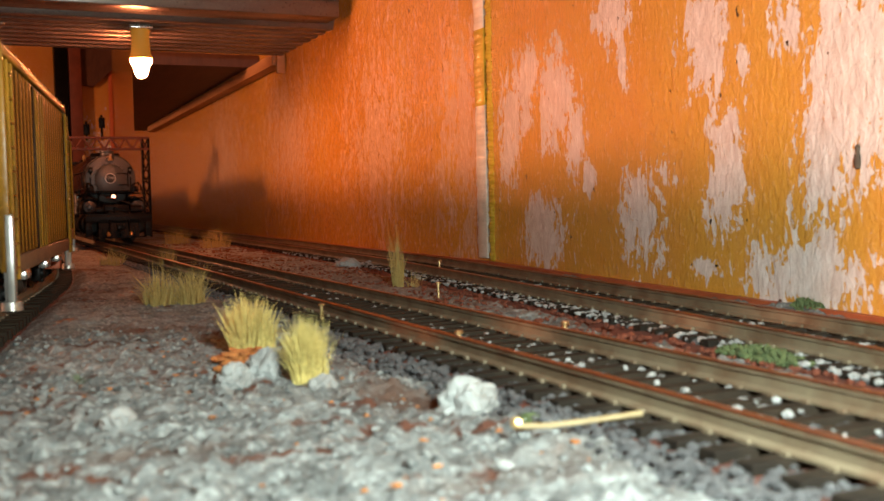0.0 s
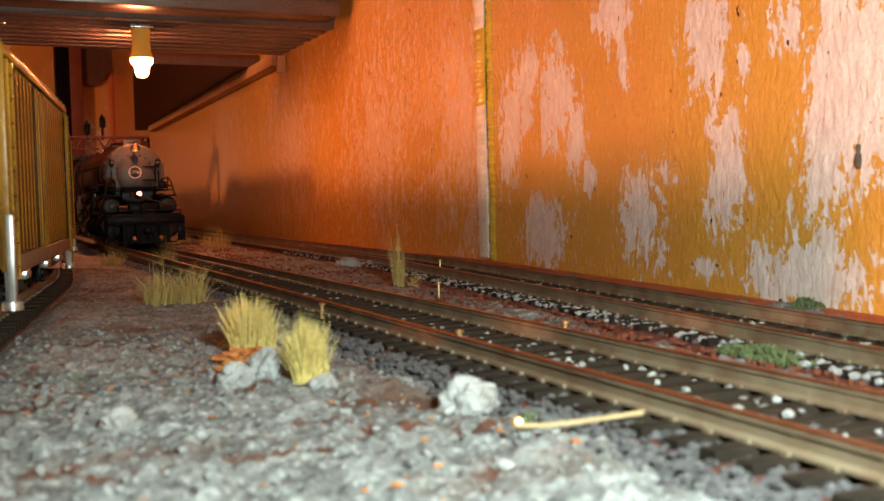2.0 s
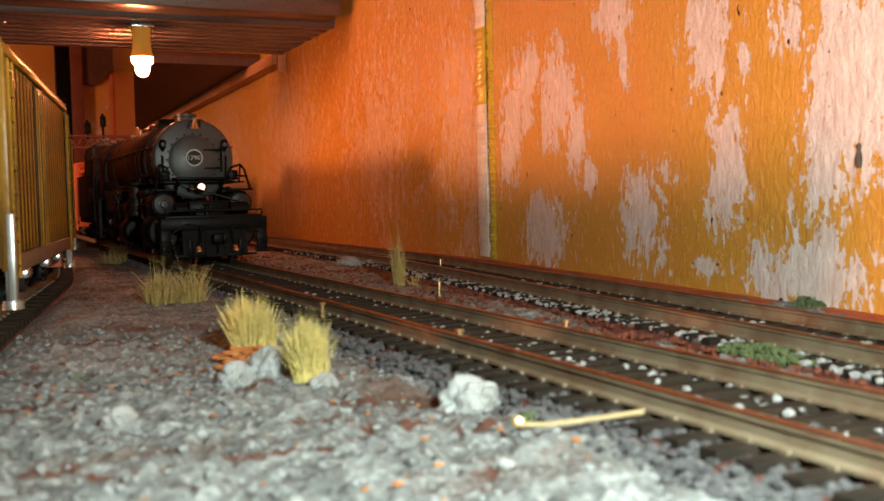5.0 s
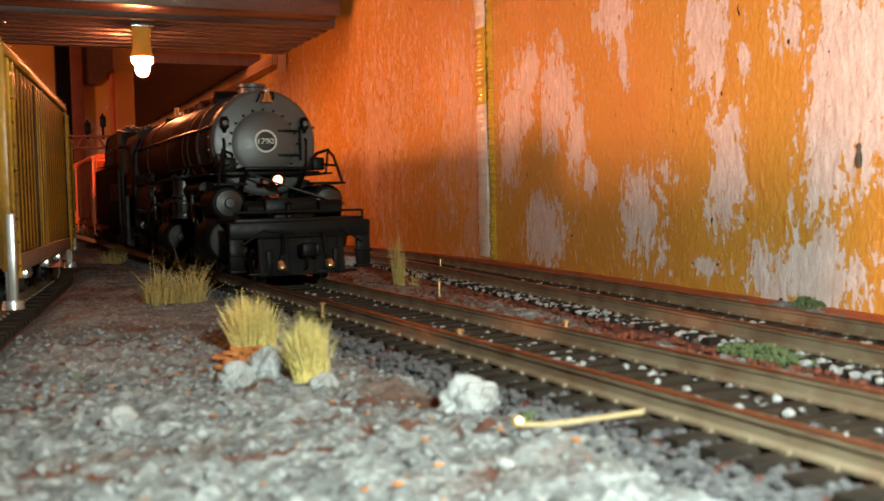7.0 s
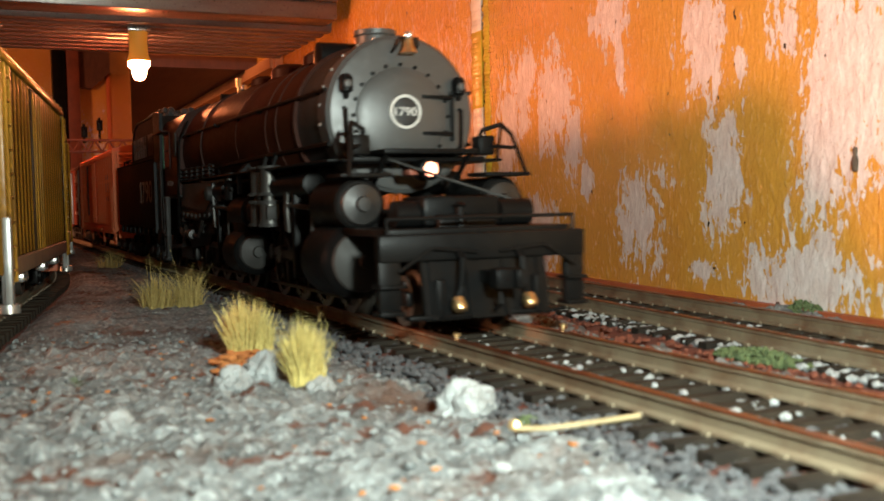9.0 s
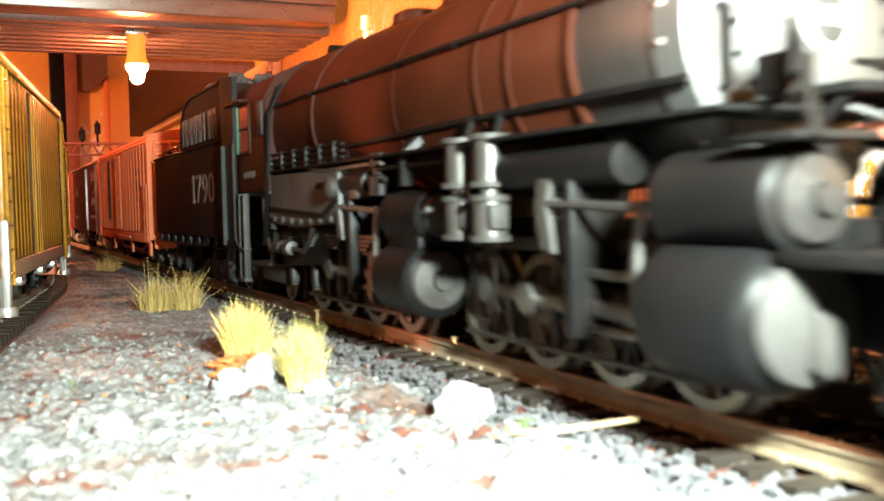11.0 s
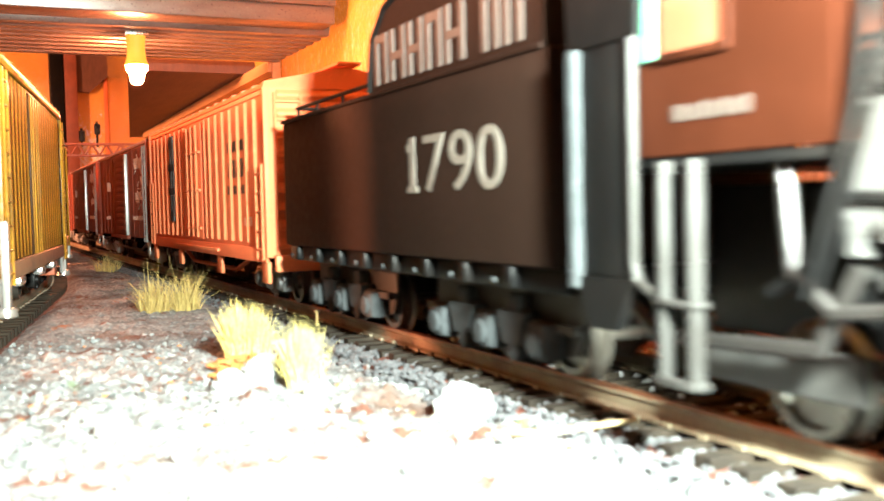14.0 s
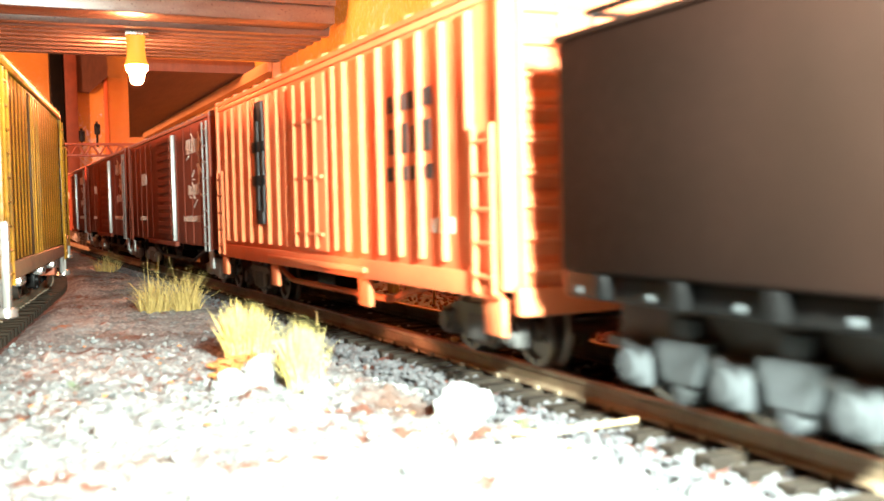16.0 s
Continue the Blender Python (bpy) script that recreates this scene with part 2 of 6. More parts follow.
# ---- mesh helpers: shapes are given in millimetres ----
class Shape:
    def __init__(self):
        self.bm = bmesh.new()

    def _new(self, before, m):
        bmesh.ops.transform(self.bm, matrix=m, verts=[v for v in self.bm.verts if v not in before])

    def box(self, x0, x1, y0, y1, z0, z1, bevel=0.0, rot=None):
        r = bmesh.ops.create_cube(self.bm, size=1.0)
        vs = r["verts"]
        c = Vector(((x0 + x1) / 2, (y0 + y1) / 2, (z0 + z1) / 2))
        for v in vs:
            v.co = Vector((v.co.x * (x1 - x0), v.co.y * (y1 - y0), v.co.z * (z1 - z0)))
            if rot:
                v.co = rot @ v.co
            v.co += c
        if bevel:
            es = list({e for v in vs for e in v.link_edges})
            bmesh.ops.bevel(self.bm, geom=es, offset=bevel, segments=2, affect="EDGES", profile=0.5)
        return self

    def rod(self, a, b, r, seg=8, r2=None, cap=True):
        a, b = Vector(a), Vector(b)
        d = b - a
        q = d.to_track_quat("Z", "Y").to_matrix().to_4x4()
        res = bmesh.ops.create_cone(self.bm, cap_ends=cap, segments=seg, radius1=r, radius2=r if r2 is None else r2, depth=d.length)
        bmesh.ops.transform(self.bm, matrix=Matrix.Translation((a + b) / 2) @ q, verts=res["verts"])
        return self

    def pipe(self, pts, r, seg=6):
        for a, b in zip(pts, pts[1:]):
            self.rod(a, b, r, seg)
        for p in pts[1:-1]:
            self.ball(p, r, 6, 4)
        return self

    def ball(self, c, r, u=10, v=6, scale=(1, 1, 1)):
        res = bmesh.ops.create_uvsphere(self.bm, u_segments=u, v_segments=v, radius=r)
        bmesh.ops.transform(self.bm, matrix=Matrix.Translation(c) @ Matrix.Diagonal((*scale, 1)), verts=res["verts"])
        return self

    def lathe(self, centre, axis, profile, seg=28):
        """profile: (distance along the axis, radius)."""
        c, ax = Vector(centre), Vector(axis).normalized()
        u = ax.orthogonal().normalized()
        w = ax.cross(u)
        rings = []
        for d, r in profile:
            if r < 1e-6:
                rings.append([self.bm.verts.new(c + ax * d)])
            else:
                rings.append([self.bm.verts.new(c + ax * d + (u * math.cos(a) + w * math.sin(a)) * r) for a in [2 * math.pi * i / seg for i in range(seg)]])
        for p, q in zip(rings, rings[1:]):
            for i in range(seg):
                vs = [p[i % len(p)], p[(i + 1) % len(p)], q[(i + 1) % len(q)], q[i % len(q)]]
                vs = list(dict.fromkeys(vs))
                if len(vs) > 2:
                    self.bm.faces.new(vs)
        return self

    def prism(self, outline, axis, lo, hi):
        """outline in the two other axes (in xyz order), drawn out along the axis."""
        def put(p, d):
            return {"x": (d, p[0], p[1]), "y": (p[0], d, p[1]), "z": (p[0], p[1], d)}[axis]
        a = [self.bm.verts.new(put(p, lo)) for p in outline]
        b = [self.bm.verts.new(put(p, hi)) for p in outline]
        n = len(outline)
        self.bm.faces.new(a), self.bm.faces.new(b[::-1])
        for i in range(n):
            self.bm.faces.new((a[i], b[i], b[(i + 1) % n], a[(i + 1) % n]))
        return self

    def data(self, name, material, smooth=True):
        bmesh.ops.recalc_face_normals(self.bm, faces=self.bm.faces)
        for v in self.bm.verts:
            v.co *= 0.001
        me = bpy.data.meshes.new(name)
        self.bm.to_mesh(me)
        self.bm.free()
        me.materials.append(material)
        if smooth:
            me.shade_smooth()
            me.set_sharp_from_angle(angle=radians(35))
        return me


def part(name, shape, material, parent=None, label="", at=None):
    ob = new(name, shape if isinstance(shape, bpy.types.Mesh) else shape.data(name, material))
    ob.parent = parent
    if at:
        ob.location = Vector(at) * 0.001
    if label:
        ob["label"] = label
    return ob


def raw(name, verts, faces, material, parent=None):
    """A joined mesh from arrays, in metres."""
    me = bpy.data.meshes.new(name)
    me.from_pydata(verts, [], faces)
    me.update()
    me.materials.append(material)
    ob = new(name, me)
    ob.parent = parent
    return ob


def thing(name, m, label, category, group=""):
    ob = new(name)
    ob.empty_display_size = 0.01
    ob.matrix_basis = m
    return tagged(ob, label, category, group)


def lettering(name, text, height, width, material, parent, m, depth=0.15):
    """Raised letters of the built-in font, fitted to a width and height in millimetres; m: pose in the parent's space, metres."""
    cu = bpy.data.curves.new(name, "FONT")
    cu.body, cu.align_x, cu.align_y = text, "CENTER", "CENTER"
    cu.extrude = 0.01
    ob = bpy.data.objects.new(name, cu)
    me = bpy.data.meshes.new_from_object(ob)
    xs = [v.co.x for v in me.vertices]
    ys = [v.co.y for v in me.vertices]
    cx, cy = (max(xs) + min(xs)) / 2, (max(ys) + min(ys)) / 2
    for v in me.vertices:
        v.co = Vector(((v.co.x - cx) * width / (max(xs) - min(xs)), (v.co.y - cy) * height / (max(ys) - min(ys)), v.co.z * depth / 0.02)) * 0.001
    me.materials.clear()
    me.materials.append(material)
    o = new(name, me)
    o.parent = parent
    o.matrix_basis = m
    return o


# ---- the place ----


def wall_x(y):
    """Face of the painted backdrop, in millimetres: two boards that meet at an angle."""
    return 166.0 + (y - 322.0) * (0.108 if y < 322 else 0.0225)


def track2_x(y):
    return 113.8 + 0.108 * (y - 93) - max(0.0, y - 330) ** 1.0 * 0.075


def track3_x(y):
    """Centre line of the siding with the yellow car."""
    return -13.4 + 0.160 * (y - 188) if y < 330 else 9.32 + 0.160 * 60 * (1 - math.exp(-(y - 330) / 60.0))


def ground_z(x, y):
    """Uneven grit, in millimetres over the base sheet."""
    p = Vector((x, y, 0.0))
    rough = 1.0 if y < 150 else max(0.42, 1.0 - (y - 150) / 120)
    z = 1.2 * noise.fractal(p * 0.03, 1.0, 2.0, 2) + 1.1 * rough * noise.noise(p * 0.085)
    for scale, high in ((0.12, 1.4), (0.30, 1.3), (0.75, 0.7)):
        d = noise.voronoi(p * scale + Vector((3.1, 7.7, scale)))[0]
        z += high * rough * (min(0.6, d[1] - d[0]) - 0.25)
    z += 0.55 * noise.fractal(p * 0.8, 0.8, 2.2, 3)
    # bare, lower strips under the tracks
    for c in (73.2, track2_x(y), track3_x(y)):
        d = abs(x - c)
        z = z * min(1.0, max(0.12, (d - 13.5) / 5.0)) - 1.4 * min(1.0, max(0.0, (19 - d) / 4))
    return z - 3.4


def build_ground():
    xs = np.concatenate([np.linspace(-420, -50, 40)[:-1], np.arange(-50, 64, 0.55), np.linspace(64, 215, 110)])
    ys = np.concatenate([np.linspace(-300, 38, 40)[:-1], np.arange(38, 62, 0.9), np.arange(62, 190, 0.55), np.arange(190, 420, 1.2), np.linspace(420, 1660, 120)])
    nx, ny = len(xs), len(ys)
    verts = [(x * 0.001, y * 0.001, ground_z(x, y) * 0.001) for y in ys for x in xs]
    faces = [(j * nx + i, j * nx + i + 1, (j + 1) * nx + i + 1, (j + 1) * nx + i) for j in range(ny - 1) for i in range(nx - 1)]
    g = raw("ground", verts, faces, M["grit"])
    g.data.shade_smooth()
    tagged(g, "pale grey grit and plaster scenery with rusty stains", "ground", kind="structure")


def build_walls():
    """Peeled boards. Bare patches of the first board lie along its length."""
    near = [(275.7, 8.8, 18, 12), (213.8, 14.3, 13.5, 15.5), (177.8, 25.9, 8.5, 18), (184.6, 54, 11, 13), (223.6, 54.5, 4.2, 9), (229, 68, 11, 8), (150, 3.2, 19.5, 8.5),
            (146.5, 27, 8, 21), (137, 42, 14, 22), (171.7, 48.3, 2.6, 4.2), (266, 50, 15, 17), (253, 36, 8, 12), (245, 26, 5, 6), (288, 54, 13, 15), (303, 42, 10, 20), (186.2, 3.7, 5.5, 3), (156, 54, 5, 7)]
    far = [(345, 40, 60, 90), (440, 50, 90, 90), (600, 60, 120, 90), (800, 60, 150, 90)]
    for name, a, b, blobs, spread in (("wall_near", -120.0, 321.6, near, 0.22), ("wall_far", 322.4, 1640.0, far, 1.0)):
        s = Shape()
        xa, xb = wall_x(a), wall_x(b)
        s.prism([(xa, a), (xb, b), (xb + 12, b), (xa + 12, a)], "z", -8, 260)
        w = part(name, s, peeled_wall_material("peeled_" + name, [(y * 0.001, z * 0.001, p * 0.001, q * 0.001) for y, z, p, q in blobs], spread, 1.0 if name == "wall_near" else 0.34))
        tagged(w, "orange painted backdrop board with pale peeled patches", "wall", kind="structure")
        s = Shape()
        s.prism([(xa - 1.6, a), (xb - 1.6, b), (xb - 0.004, b), (xa - 0.004, a)], "z", -8, -2.0)
        tagged(part("baseboard", s, M["plinth"]), "rusty red strip along the foot of the backdrop", "baseboard", kind="structure")
    x = wall_x(322) - 0.5
    s = Shape()
    rnd = random.Random(4)
    yel = Shape()
    for i in range(86):
        z = -1 + i * 1.6
        t = yel if 53 < z < 80 else s
        t.box(x - 0.4 - rnd.random() * 0.08, x + 0.6, 322.7, 330.5 + rnd.uniform(-.4, .4), z, z + 2.9, 0.25)
    tagged(part("seam_filler", s, M["white"]), "white lumpy filler down the joint of the boards", "filler", kind="structure")
    tagged(part("seam_paint", yel, M["yellowtape"]), "yellow painted stretch of the lumpy joint filler", "filler", kind="structure")
    s = Shape()
    for i in range(110):
        z = -1 + i * 1.25
        s.ball((x + 0.3, 319.6 + rnd.uniform(-.5, .5), z), 1.7 + rnd.uniform(-.35, .35), 7, 5, (0.6, 1.35, 0.75))
    tagged(part("seam_bead", s, M["yellowtape"]), "glossy yellow glue bead beside the white joint filler", "glue bead", kind="structure")
    # far end and the unseen room round the layout, with a low ceiling added to bounce light
    s = Shape().box(-420, 208, 1640.4, 1652, -8, 420)
    tagged(part("wall_end", s, peeled_wall_material("peeled_end", [(1.64, 0.06, 0.2, 0.1)], 0.75)), "orange painted board across the far end", "wall", kind="structure")
    for nm, b in (("wall_room_back", (-2400, 1200, -1520, -1500, -700, 640)), ("wall_room_side", (-2420, -2400, -1500, 2400, -700, 640)), ("wall_room_end", (-2400, 1200, 2400, 2420, -700, 640)),
                  ("wall_room_right", (1200, 1220, -1500, 2400, -700, 640)), ("bounce_ceiling", (-2420, 1220, -1520, 2420, 640, 660)), ("floor", (-2420, 1220, -1520, 2420, -720, -700))):
        tagged(part(nm, Shape().box(*b), M["room"]), "plain unseen surface of the room, pale to bounce warm lamp light", "wall", kind="structure")


def rail_shape(path):
    """One rail along a list of (x, y): foot, web and head."""
    sec = [(-1.1, -2.5), (1.1, -2.5), (1.1, -2.2), (0.3, -1.9), (0.3, -0.8), (0.55, -0.6), (0.55, 0.0), (-0.55, 0.0), (-0.55, -0.6), (-0.3, -0.8), (-0.3, -1.9), (-1.1, -2.2)]
    s = Shape()
    rows = [[s.bm.verts.new((x + a, y, z)) for a, z in sec] for x, y in path]
    for p, q in zip(rows, rows[1:]):
        for i in range(len(sec)):
            s.bm.faces.new((p[i], p[(i + 1) % len(sec)], q[(i + 1) % len(sec)], q[i]))
    s.bm.faces.new(rows[0][::-1]), s.bm.faces.new(rows[-1])
    return s


def strip_shape(path, half, z0, z1):
    """A bar of even section along a list of (x, y)."""
    s = Shape()
    rows = [[s.bm.verts.new((x + a, y, z)) for a, z in ((-half, z0), (half, z0), (half, z1), (-half, z1))] for x, y in path]
    for p, q in zip(rows, rows[1:]):
        for i in range(4):
            s.bm.faces.new((p[i], p[(i + 1) % 4], q[(i + 1) % 4], q[i]))
    s.bm.faces.new(rows[0][::-1]), s.bm.faces.new(rows[-1])
    return s


def build_trackbed(name, centre, y0, y1, left, right):
    """Rusty earth packed between the ties, with sloping shoulders."""
    ys = np.concatenate([np.arange(y0, 360, 1.1), np.linspace(360, y1, 60)])
    prof = [-left - 3.0, -left, *np.linspace(-left + 1.2, right - 1.2, 30), right, right + 3.0]
    verts, n = [], len(prof)
    for y in ys:
        for k, d in enumerate(prof):
            e = min(k, n - 1 - k)
            z = -5.4 if e == 0 else -3.5 + 0.30 * noise.fractal(Vector((d, y, 2.0)) * 0.7, 1.0, 2.0, 3) - (0.4 if e == 1 else 0)
            verts.append(((centre(y) + d) * 0.001, y * 0.001, z * 0.001))
    faces = [(j * n + i, j * n + i + 1, (j + 1) * n + i + 1, (j + 1) * n + i) for j in range(len(ys) - 1) for i in range(n - 1)]
    o = raw(name, verts, faces, M["bed"])
    o.data.shade_smooth()
    tagged(o, "rust-brown earth and fine ballast packed round the ties", "track bed", kind="structure")


def build_track(label, centre, y0, y1, skip=0.0):
    t = thing("railway_track", pose(0, 0, 0), label, "railway track", "model tracks")
    rnd = random.Random(len(label))
    ys = list(np.linspace(y0, y1, 40))
    for side in (-8.8, 8.8):
        r = part("rail", rail_shape([(centre(y) + side, y) for y in ys]), M["rail"], t, "dull rust-coated rail")
        part("rail_head", strip_shape([(centre(y) + side, y) for y in ys], 0.56, -0.22, 0.03), M["head"], r, "worn shiny running surface")
    s = Shape().box(-14.6, 14.6, -1.15, 1.15, -4.3, -2.45, 0.12)
    me = s.data("tie", M["tie"], False)
    spike = Shape()
    for side in (-8.8, 8.8):
        for e in (-1, 1):
            spike.box(side + e * 1.25 - 0.28, side + e * 1.25 + 0.28, -0.55, 0.55, -2.5, -2.0, 0.08)
    spike_me = spike.data("spike_plate", M["rail"], False)
    y, n = y0, 0
    while y < y1 and n < 300:
        o = part("tie", me, None, t)
        slope = (centre(y + 1) - centre(y))
        o.matrix_basis = pose(centre(y) * 0.001, y * 0.001, rnd.uniform(-0.0002, 0.0001), 0, 0, -math.degrees(math.atan(slope)) + rnd.uniform(-1.2, 1.2))
        if y < 420:
            part("rail_spike", spike_me, None, o)
        y, n = y + 5.3, n + 1
    return t


def build_tracks():
    build_trackbed("trackbed_main", lambda y: 73.2, -60, 1600, 15.5, 17.0)
    build_trackbed("trackbed_second", track2_x, -60, 1400, 16.5, 15.5)
    build_trackbed("trackbed_siding", track3_x, -20, 900, 15.0, 13.0)
    build_track("main track with rusty rails, dark ties and grey ballast", lambda y: 73.2, -60, 1630)
    build_track("second rusty track close to the orange backdrop", track2_x, -60, 1300)
    build_track("siding with dull rails under the yellow boxcar", track3_x, -20, 900)


def build_deck():
    """The corrugated metal deck of an upper level."""
    d = thing("metal_deck", pose(0, 0, 0), "corrugated sheet-metal deck of an upper level, ribs crosswise", "metal deck")
    out, y = [], 492.0
    prof = []
    while y < 596:
        prof += [(y, 112.0), (y + 2.0, 107.4), (y + 8.0, 107.4), (y + 10.0, 112.0)]
        y += 13.0
    top = [(p, z + 0.8) for p, z in prof][::-1]
    part("corrugated_sheet", Shape().prism(prof + top, "x", -70, 167.5), M["steel"], d)
    part("front_beam", Shape().box(-70, 163.5, 472, 491.6, 109.5, 128, 0.8), M["steel"], d)
    part("edge_lip", Shape().box(-70, 163.0, 468.5, 471.6, 117.5, 128, 0.6), M["steel"], d)
    for x in (14, 76, 78.5):
        part("screw", Shape().lathe((x, 520, 107.3), (0, 0, -1), [(0, 1.3), (0.7, 1.1), (1.0, 0)], 10), M["bright"], d)
    sh = thing("shelf_board", pose(0, 0, 0), "dark brown board shelf on the far backdrop, seen from below", "shelf")
    part("board", Shape().prism([(92, 665), (wall_x(665) - 0.6, 665), (wall_x(1260) - 0.6, 1260), (174, 1260)], "z", 110, 118), M["dark_wood"], sh)
    part("batten", Shape().prism([(wall_x(600) - 8, 600), (wall_x(600) - 0.6, 600), (wall_x(1180) - 0.6, 1180), (wall_x(1180) - 8, 1180)], "z", 103, 109.6), M["wood"], sh)
    part("bracket", Shape().box(wall_x(597) - 6, wall_x(597) - 0.7, 596.5, 599.5, 98, 112, 0.5), M["wood"], sh)


def build_bulb():
    b = thing("hanging_bulb", pose(0.0750, 0.511, 0.0), "small glowing decoration bulb in an amber socket under the deck", "light bulb")
    part("mounting_plate", Shape().box(-5.5, 5.5, -5, 5, 105.6, 107.3, 0.4), M["bright"], b)
    part("socket", Shape().lathe((0, 0, 105.6), (0, 0, -1), [(0, 4.6), (5, 4.2), (11, 4.6), (13.0, 5.4), (14, 5.6), (14, 0)], 24), M["socket_glow"], b, "amber plastic socket, given a faint glow of its own")
    part("glass", Shape().lathe((0, 0, 91.5), (0, 0, -1), [(0, 5.0), (1.6, 5.2), (2.8, 4.6), (3.6, 3.6), (6.8, 3.2), (8.6, 2.1), (9.3, 0)], 24), M["bulb"], b, "glowing warm glass")


build_ground()
build_walls()
build_tracks()
build_deck()
build_bulb()


# ---- scenery ----
ICO_V = np.array([(0, 0, -1), (0.72, -0.53, -0.45), (-0.28, -0.85, -0.45), (-0.89, 0, -0.45), (-0.28, 0.85, -0.45), (0.72, 0.53, -0.45), (0.28, -0.85, 0.45), (-0.72, -0.53, 0.45), (-0.72, 0.53, 0.45), (0.28, 0.85, 0.45), (0.89, 0, 0.45), (0, 0, 1)])
ICO_F = np.array([(0, 1, 2), (1, 0, 5), (0, 2, 3), (0, 3, 4), (0, 4, 5), (1, 5, 10), (2, 1, 6), (3, 2, 7), (4, 3, 8), (5, 4, 9), (1, 10, 6), (2, 6, 7), (3, 7, 8), (4, 8, 9), (5, 9, 10), (6, 10, 11), (7, 6, 11), (8, 7, 11), (9, 8, 11), (10, 9, 11)])


def scatter_stones(name, places, sizes, material, label, seed, flat=0.75):
    """Many small stones in one mesh. places: (x, y, z) in millimetres."""
    rng = np.random.RandomState(seed)
    n = len(places)
    v = ICO_V[None] * rng.uniform(0.7, 1.25, (n, 12, 1)) * np.asarray(sizes)[:, None, None]
    v = v * np.stack([rng.uniform(0.75, 1.3, n), rng.uniform(0.75, 1.3, n), np.full(n, flat)], 1)[:, None]
    a = rng.uniform(0, 6.28, n)
    ca, sa = np.cos(a)[:, None], np.sin(a)[:, None]
    v = np.stack([v[..., 0] * ca - v[..., 1] * sa, v[..., 0] * sa + v[..., 1] * ca, v[..., 2]], -1) + np.asarray(places)[:, None]
    f = ICO_F[None] + (np.arange(n) * 12)[:, None, None]
    o = raw(name, (v.reshape(-1, 3) * 0.001).tolist(), f.reshape(-1, 3).tolist(), material)
    return tagged(o, label, "gravel", kind="stuff")


def build_stones():
    rnd = random.Random(12)
    pale, size = [], []
    while len(pale) < 2200:
        y = 60 + 150 * rnd.random() ** 1.5
        x = rnd.uniform(-45, 61)
        if abs(x - track3_x(y)) < 14 or abs(x - 73.2) < 21.5:
            continue
        r = rnd.choice((0.15, 0.18, 0.2, 0.25, 0.32, 0.45)) * rnd.uniform(0.7, 1.3) * (1.9 if y < 130 and rnd.random() < 0.06 else 1.0)
        pale.append((x, y, ground_z(x, y) + r * 0.25)), size.append(r)
    scatter_stones("grit_stones", pale, size, M["gritstone"], "loose pale grey grit stones on the ground", 1)
    pale, size = [], []
    for k in range(2300):
        y = 40 + 420 * rnd.random() ** 1.4
        c, lo, hi = rnd.choice(((lambda q: 73.2, -7.5, 7.5), (track2_x, -15, -9.8), (track2_x, -7, 7), (track2_x, -15, -9.8), (track2_x, 10, 16)))
        if c(0) == 73.2 and y > 190 and rnd.random() < 0.6:
            continue
        r = rnd.uniform(0.25, 0.72)
        pale.append((c(y) + rnd.uniform(lo, hi), y, -3.0 + r * 0.3)), size.append(r)
    scatter_stones("ballast_stones", pale, size, M["pale"], "pale grey ballast stones between the rails", 2)
    pale, size = [], []
    for k in range(1700):
        y, r = 40 + 200 * rnd.random() ** 1.4, rnd.uniform(0.3, 0.75)
        x = rnd.uniform(51.5, 60.5) + 1.5 * noise.noise(Vector((y * 0.09, 3.0, 0.0)))
        pale.append((x, y, max(ground_z(x, y), -4.4) + r * 0.35)), size.append(r)
    scatter_stones("shoulder_stones", pale, size, M["ballast"], "black cinder stones on the shoulder of the track", 5)
    dark, size = [], []
    for k in range(6800):
        y = 40 + 420 * rnd.random() ** 1.3
        c, lo, hi = rnd.choice(((lambda q: 73.2, -19.5, -10), (lambda q: 73.2, -19.5, -10), (lambda q: 73.2, -7.5, 7.5), (track2_x, -14.5, -9.8), (track2_x, -7.5, 7.5)))
        if c(0) == 73.2 and hi < 0 and y < 60 and rnd.random() < 0.4:
            continue
        r = rnd.uniform(0.3, 0.7)
        dark.append((c(y) + rnd.uniform(lo, hi), y, -3.45 + r * 0.25)), size.append(r)
    scatter_stones("dark_ballast", dark, size, M["ballast"], "black cinder ballast along the tie ends", 3)
    red, size = [], []
    for k in range(2600):
        y = 40 + 600 * rnd.random() ** 1.2
        x = rnd.uniform(84.5, track2_x(y) - 10)
        r = rnd.uniform(0.25, 0.6)
        red.append((x, y, -3.2)), size.append(r)
    scatter_stones("rusty_grit", red, size, M["rust"], "rust-red fine grit between the two tracks", 4)
    for k in range(3):
        y = rnd.uniform(66, 150)
        x = rnd.uniform(6, 56)
        r = rnd.uniform(1.0, 2.1)
        rock(x, y, r, r * rnd.uniform(0.7, 1.0), 100 + k)
    rock(50.8, 106.0, 3.5, 3.7, 7)
    rock(36.0, 138.0, 3.0, 3.2, 21), rock(30.5, 134.5, 2.4, 2.4, 22), rock(40.0, 126.0, 2.0, 1.9, 23), rock(123, 352, 5.5, 3.6, 25), rock(131, 350, 4.5, 3.0, 26)


